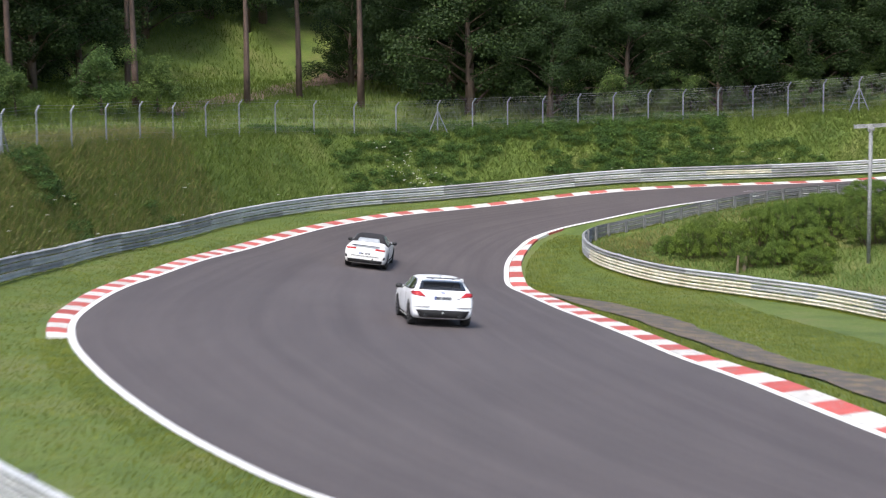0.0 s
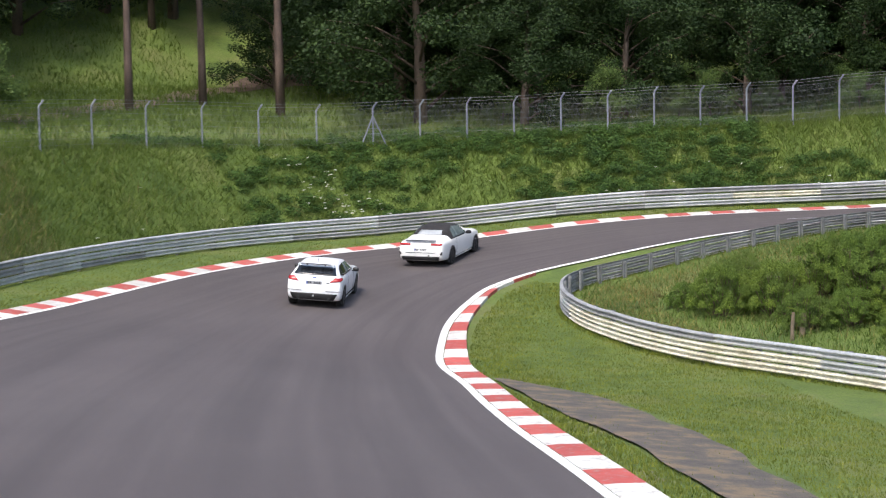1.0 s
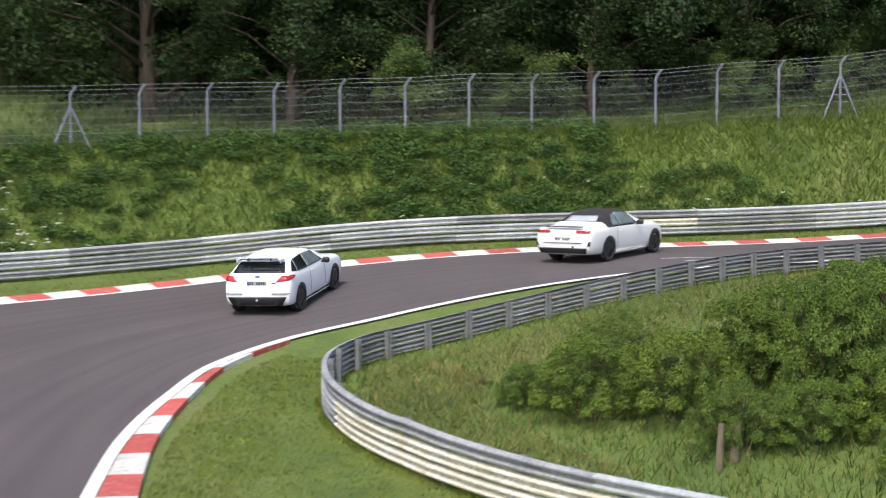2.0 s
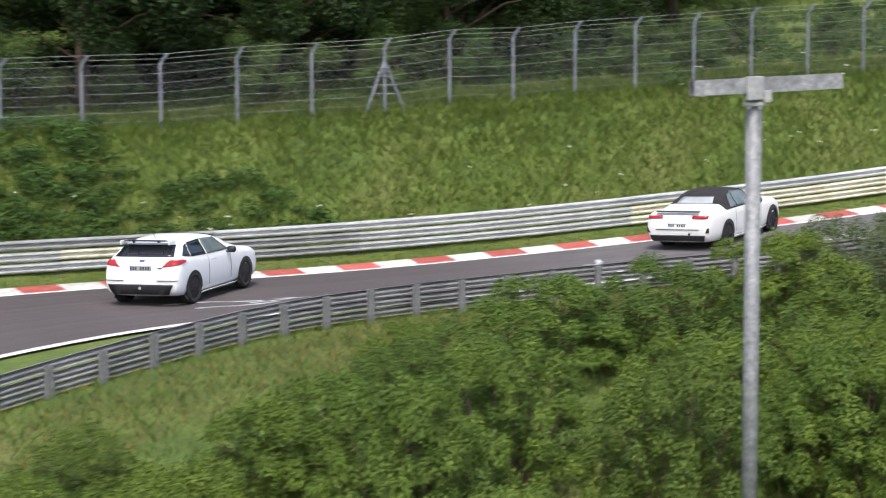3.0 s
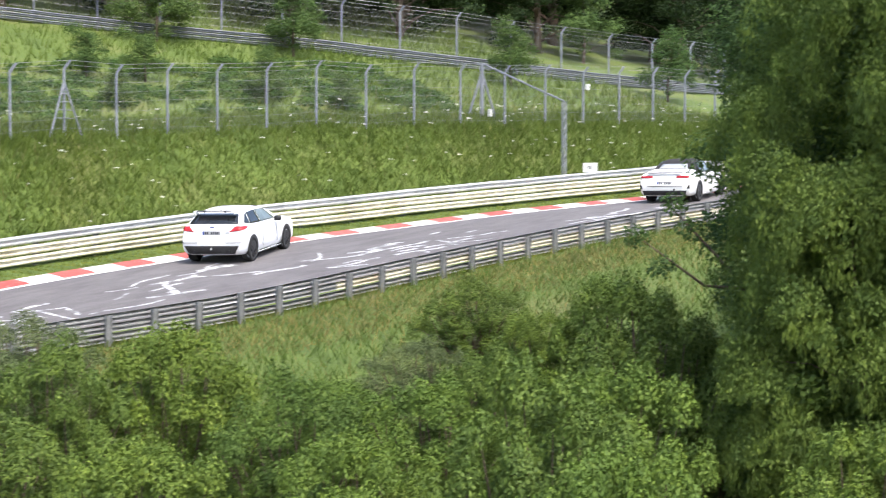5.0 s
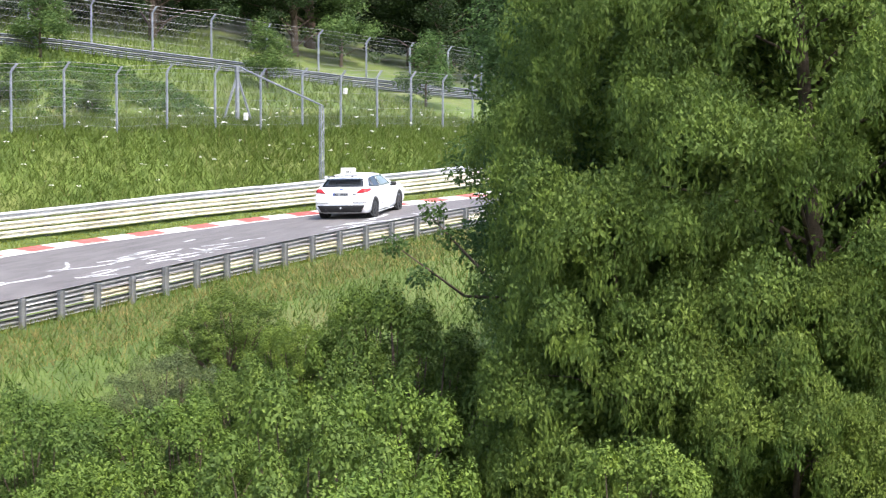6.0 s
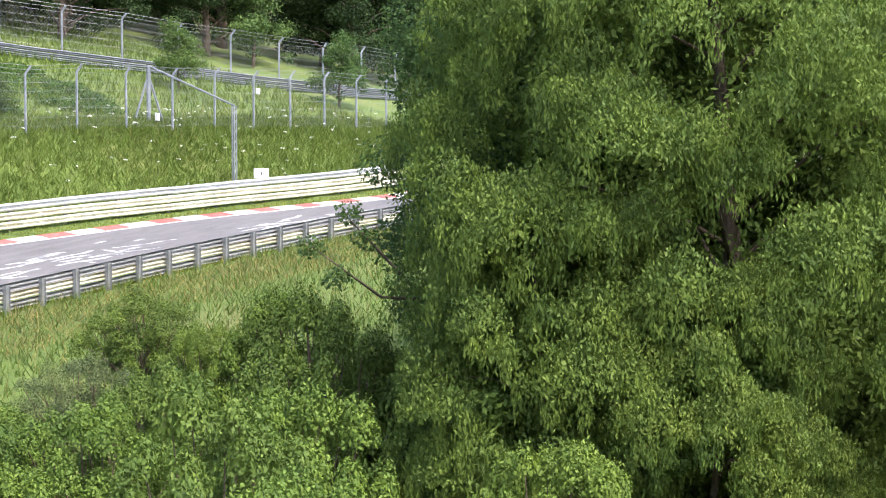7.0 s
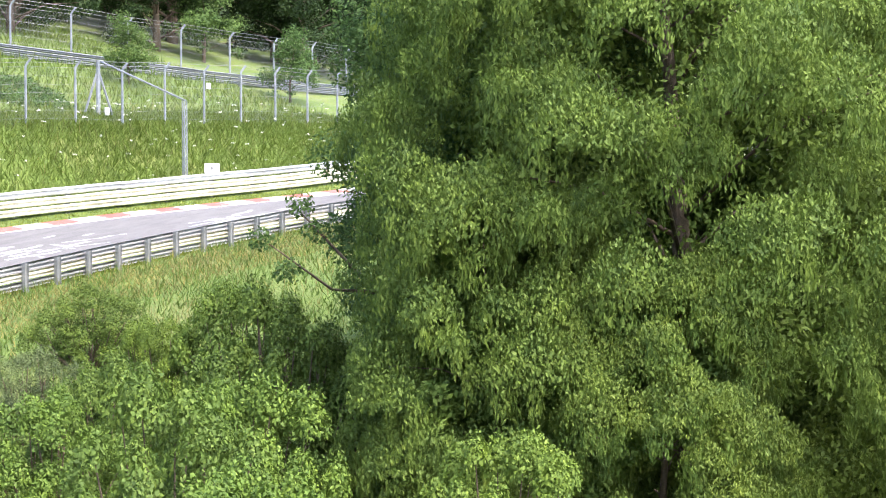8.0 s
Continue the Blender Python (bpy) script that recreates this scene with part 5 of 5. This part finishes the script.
def hatchback():
    car = tagged(new("hatchback_car"), "white five-door sports hatchback with a roof spoiler and black wheels", "car")
    st = [(-.77, .40, .64, .70, .55, .57), (-.745, .33, .75, .83, .72, .64), (-.70, .27, .93, .87, .78, .82), (-.63, .24, 1.01, .89, .77, .90), (-.54, .22, 1.06, .905, .76, .96), (-.4, .2, 1.16, .91, .72, .975),
          (-.26, .19, 1.27, .91, .67, .985), (-.1, .18, 1.345, .91, .635, .985), (.2, .18, 1.395, .91, .62, .975), (.8, .18, 1.415, .91, .615, .96), (1.35, .18, 1.385, .91, .61, .95), (1.8, .18, 1.28, .91, .62, .94),
          (2.25, .18, 1.09, .91, .66, .925), (2.55, .18, .99, .91, .72, .9), (2.95, .18, .94, .905, .76, .87), (3.3, .2, .86, .88, .72, .79), (3.5, .24, .73, .76, .58, .65), (3.62, .34, .58, .58, .44, .52)]
    rings = loft(st)
    v, f = skin(rings, lambda c, k: True)
    body = smooth_body("body", v, f, CAR_WHITE, car, "white painted body")
    tr = BVHTree.FromPolygons([Vector(p) for p in v], f)
    P = lambda *a, **k: panel(a[0], tr, *a[1:], **k)
    P("rear_window", [(-.7, 1.06), (.7, 1.06), (.6, 1.285), (-.6, 1.285)], "y", -1, GLASS_DARK, body, label="dark tinted rear window")
    P("tail_light", [(.5, .865), (.85, .9), (.87, 1.0), (.66, 1.01)], "y", -1, LAMP_RED, body, mirror=True, label="red tail light")
    P("tail_light_wing", [(-.66, .9), (-.32, .955), (-.34, .985), (-.66, 1.0)], "x", 1, LAMP_RED, body, mirror=True)
    P("diffuser", [(-.66, .29), (.66, .29), (.78, .5), (-.78, .5)], "y", -1, BLACK, body, label="black rear diffuser", lift=0.02)
    P("trim_line", [(-.86, .575), (-.4, .575), (-.4, .588), (-.86, .588)], "y", -1, BLACK, body, mirror=True, nv=1)
    P("badge", [(-.06, .975), (.06, .975), (.06, 1.005), (-.06, 1.005)], "y", -1, BLUE, body, nu=2, nv=1)
    P("badge", [(.4, .83), (.5, .83), (.5, .855), (.4, .855)], "y", -1, INK, body, nu=2, nv=1)
    P("front_side_window", [(.78, .995), (1.9, .98), (1.45, 1.3), (.78, 1.335)], "x", 1, GLASS_CLEAR, body, mirror=True)
    P("rear_side_window", [(.0, 1.02), (.72, .995), (.72, 1.335), (.12, 1.31)], "x", 1, GLASS_DARK, body, mirror=True)
    P("quarter_window", [(-.34, 1.07), (-.04, 1.025), (.07, 1.295), (-.03, 1.27)], "x", 1, GLASS_DARK, body, mirror=True)
    P("door_seam", [(.748, .35), (.754, .35), (.754, .97), (.748, .97)], "x", 1, INK, body, mirror=True, nu=1, lift=0.003, thick=0.004)
    P("door_seam", [(1.863, .35), (1.869, .35), (1.869, .93), (1.863, .93)], "x", 1, INK, body, mirror=True, nu=1, lift=0.003, thick=0.004)
    P("door_handle", [(.86, .86), (1.05, .86), (1.05, .885), (.86, .885)], "x", 1, CAR_WHITE, body, mirror=True, nu=3, nv=1, lift=0.03)
    P("side_skirt", [(.4, .19), (2.2, .19), (2.2, .24), (.4, .24)], "x", 1, CAR_WHITE, body, mirror=True, nv=1, lift=0.03)
    P("windscreen", [(-.56, 1.08), (.56, 1.08), (.5, 1.38), (-.5, 1.38)], "y", 1, GLASS_DARK, body)
    bm = bmesh.new()
    add_box(bm, (1.16, .24, .03), (0, -.28, 1.385), Matrix.Rotation(radians(-4), 3, "X"), .01)
    for s in (-1, 1):
        add_box(bm, (.025, .3, .09), (s * .58, -.36, 1.36), None, .008)
    sp = part("roof_spoiler", bm, CAR_WHITE, body, "roof spoiler with a dark blade")
    bm = bmesh.new()
    add_box(bm, (1.0, .07, .02), (0, -.46, 1.41), None, .005)
    for s in (-.3, .3):
        add_box(bm, (.03, .1, .06), (s, -.41, 1.39))
    part("spoiler_blade", bm, BLACK, sp)
    bars_plate(body, -.735, .84)
    mirrors(body, .9, 1.72, .99, BLACK)
    v2, f2 = tube([(0, .05, 1.38), (0, -.1, 1.54)], .006, 4)
    mesh_ob("antenna", v2, f2, BLACK, body)
    v2, f2 = tube([(0, -.82, .42), (0, -.7, .42)], .03, 8)
    mesh_ob("tow_eye", v2, f2, GALV, body)
    for s in (-1, 1):
        v2, f2 = tube([(s * .5, -.8, .33), (s * .5, -.6, .33)], .055, 10)
        mesh_ob("exhaust_tip", v2, f2, RIM_MAT, body)
    spots = [(.785, 0), (-.785, 0), (.785, 2.65), (-.785, 2.65)]
    arches(tr, body, spots, .4)
    return car, wheel_set(car, [(x * 1.005, y) for x, y in spots], .342, .24, 10)


def convertible():
    car = tagged(new("convertible_car"), "white two-door convertible with a closed black fabric roof", "car")
    st = [(-1.07, .42, .66, .70, .55, .58), (-1.045, .34, .80, .84, .72, .7), (-1.0, .28, .93, .88, .78, .84), (-.9, .24, .985, .9, .78, .9), (-.6, .21, 1.015, .915, .76, .925), (-.25, .19, 1.04, .92, .74, .935),
          (-.02, .18, 1.1, .92, .7, .94), (.25, .18, 1.235, .915, .63, .945), (.55, .18, 1.335, .91, .58, .945), (1.0, .18, 1.39, .91, .565, .94), (1.4, .18, 1.375, .91, .565, .93), (1.75, .18, 1.27, .91, .59, .925),
          (2.1, .18, 1.11, .91, .64, .915), (2.35, .18, 1.01, .91, .7, .9), (2.9, .18, .95, .905, .72, .87), (3.35, .2, .85, .86, .66, .77), (3.56, .25, .72, .75, .57, .63), (3.68, .35, .56, .56, .43, .5)]
    rings = loft(st)
    roof = lambda c, k: k >= 5 and -.04 < c.y < 1.62 and c.z > .95
    v, f = skin(rings, lambda c, k: True)
    tr = BVHTree.FromPolygons([Vector(p) for p in v], f)
    vb, fb = skin(rings, lambda c, k: not roof(c, k))
    body = smooth_body("body", vb, fb, CAR_PEARL, car, "pearl white painted body")
    vr, fr = skin(rings, roof)
    fr = [q for q in fr if len(q) == 4]
    top = smooth_body("soft_top", vr, fr, FABRIC, car, "closed black fabric roof")
    P = lambda *a, **k: panel(a[0], tr, *a[1:], **k)
    P("rear_window", [(-.5, 1.1), (.5, 1.1), (.43, 1.235), (-.43, 1.235)], "y", -1, GLASS_HAZE, top, lift=0.02)
    P("tail_light", [(.4, .855), (.82, .85), (.83, .915), (.42, .925)], "y", -1, LAMP_RED, body, mirror=True, label="red tail light")
    P("bumper_insert", [(-.72, .3), (.72, .3), (.76, .44), (-.76, .44)], "y", -1, BLACK, body, lift=0.02)
    P("bumper_line", [(-.6, .575), (.6, .575), (.6, .59), (-.6, .59)], "y", -1, BLACK, body, nv=1)
    P("side_vent", [(.76, .5), (.85, .5), (.86, .62), (.82, .62)], "y", -1, BLACK, body, mirror=True, nu=2)
    P("front_side_window", [(.72, .965), (1.8, .955), (1.5, 1.285), (.8, 1.33)], "x", 1, GLASS_CLEAR, body, mirror=True, lift=0.02)
    P("quarter_window", [(.3, .97), (.69, .965), (.76, 1.31), (.55, 1.26)], "x", 1, GLASS_CLEAR, body, mirror=True, lift=0.02)
    P("windscreen", [(-.55, 1.06), (.55, 1.06), (.48, 1.31), (-.48, 1.31)], "y", 1, GLASS_DARK, body)
    P("door_seam", [(.523, .35), (.529, .35), (.529, .92), (.523, .92)], "x", 1, INK, body, mirror=True, nu=1, lift=0.003, thick=0.004)
    P("door_handle", [(.62, .8), (.82, .8), (.82, .825), (.62, .825)], "x", 1, CAR_PEARL, body, mirror=True, nu=3, nv=1, lift=0.03)
    P("side_skirt", [(.4, .19), (2.35, .19), (2.35, .25), (.4, .25)], "x", 1, CAR_PEARL, body, mirror=True, nv=1, lift=0.03)
    bm = bmesh.new()
    add_box(bm, (1.2, .1, .02), (0, -.97, 1.025), Matrix.Rotation(radians(8), 3, "X"), .006)
    part("boot_spoiler", bm, BLACK, body, "black lip spoiler")
    bars_plate(body, -1.055, .68)
    mirrors(body, .9, 1.72, .99, BLACK)
    v2, f2 = tube([(.33, -1.1, .47), (.33, -.95, .47)], .03, 8)
    mesh_ob("tow_eye", v2, f2, BLACK, body)
    spots = [(.79, 0), (-.79, 0), (.79, 2.84), (-.79, 2.84)]
    arches(tr, body, spots, .4)
    return car, wheel_set(car, [(x * 1.005, y) for x, y in spots], .342, .25, 5)


HATCH, HATCH_WHEELS = hatchback()
CONV, CONV_WHEELS = convertible()
# seconds, place of the rear axle, heading
HATCH_WAY = [(0.0, -0.5, 48.3, 6.9), (0.5, -1.9, 68.6, -0.0), (1.0, -0.8, 80.7, -6.9), (1.5, 2.3, 85.7, -14.5), (2.0, 6.6, 90.6, -23.0), (2.2, 8.5, 91.1, -25.7), (2.75, 14.4, 93.1, -36.0), (3.3, 22.2, 96.0, -47.8), (3.5, 25.4, 96.3, -52.4), (4.0, 32.8, 95.8, -60.1), (4.5, 40.7, 94.7, -65.9), (5.0, 49.3, 94.2, -71.4), (5.6, 57.6, 91.8, -77.0), (6.3, 66.6, 88.5, -82.0), (7.0, 78.0, 84.8, -84.0), (8.0, 97.0, 81.5, -86.0)]
CONV_WAY = [(0.0, -3.1, 73.0, -4.8), (0.5, -1.1, 83.2, -12.1), (1.0, 3.1, 89.9, -20.8), (1.5, 9.0, 92.5, -31.5), (2.0, 15.6, 94.5, -41.7), (2.2, 18.8, 94.9, -46.2), (2.75, 28.0, 96.0, -54.0), (3.3, 37.0, 94.8, -61.5), (3.5, 40.5, 94.0, -63.7), (4.0, 50.2, 93.3, -69.6), (4.5, 58.7, 91.4, -77.3), (5.0, 66.6, 88.9, -81.4), (5.2, 69.8, 87.9, -82.5), (5.8, 79.5, 85.0, -84.0), (6.5, 92.0, 82.0, -86.0), (8.0, 119.0, 80.0, -88.0)]


def seat(x, y, heading, base_len):
    """The pose of a car that stands with its wheels on the track."""
    a = radians(heading)
    f, r = np.array([-math.sin(a), math.cos(a)]), np.array([math.cos(a), math.sin(a)])
    h = lambda p: float(lie(p[0], p[1]))
    o = np.array([x, y])
    pitch = math.atan2(h(o + f * base_len) - h(o), base_len)
    roll = math.atan2(h(o + r * 0.78) - h(o - r * 0.78), 1.56)
    return pose(x, y, h(o) + 0.014) @ Euler((0, 0, a)).to_matrix().to_4x4() @ Euler((pitch, 0, 0)).to_matrix().to_4x4() @ Euler((0, -roll, 0)).to_matrix().to_4x4()


def way_at(way, t):
    w = np.array(way)
    return [float(np.interp(t, w[:, 0], w[:, k])) for k in (1, 2)]


def motions():
    for car, wheels, way, length in ((HATCH, HATCH_WHEELS, HATCH_WAY, 2.65), (CONV, CONV_WHEELS, CONV_WAY, 2.84)):
        walk(car, [(t, seat(x, y, h, length)) for t, x, y, h in way])
        turn, rows, last = 0.0, [], way_at(way, 0)
        for k in range(0, 8 * FPS + 1):
            p = way_at(way, k / FPS)
            turn -= min(math.dist(p, last) / 0.335, radians(80))
            last = p
            rows.append((k / FPS, turn))
        for w in wheels:
            x, y, z = w.location
            walk(w, [(t, pose(x, y, z, math.degrees(a))) for t, a in rows])


motions()
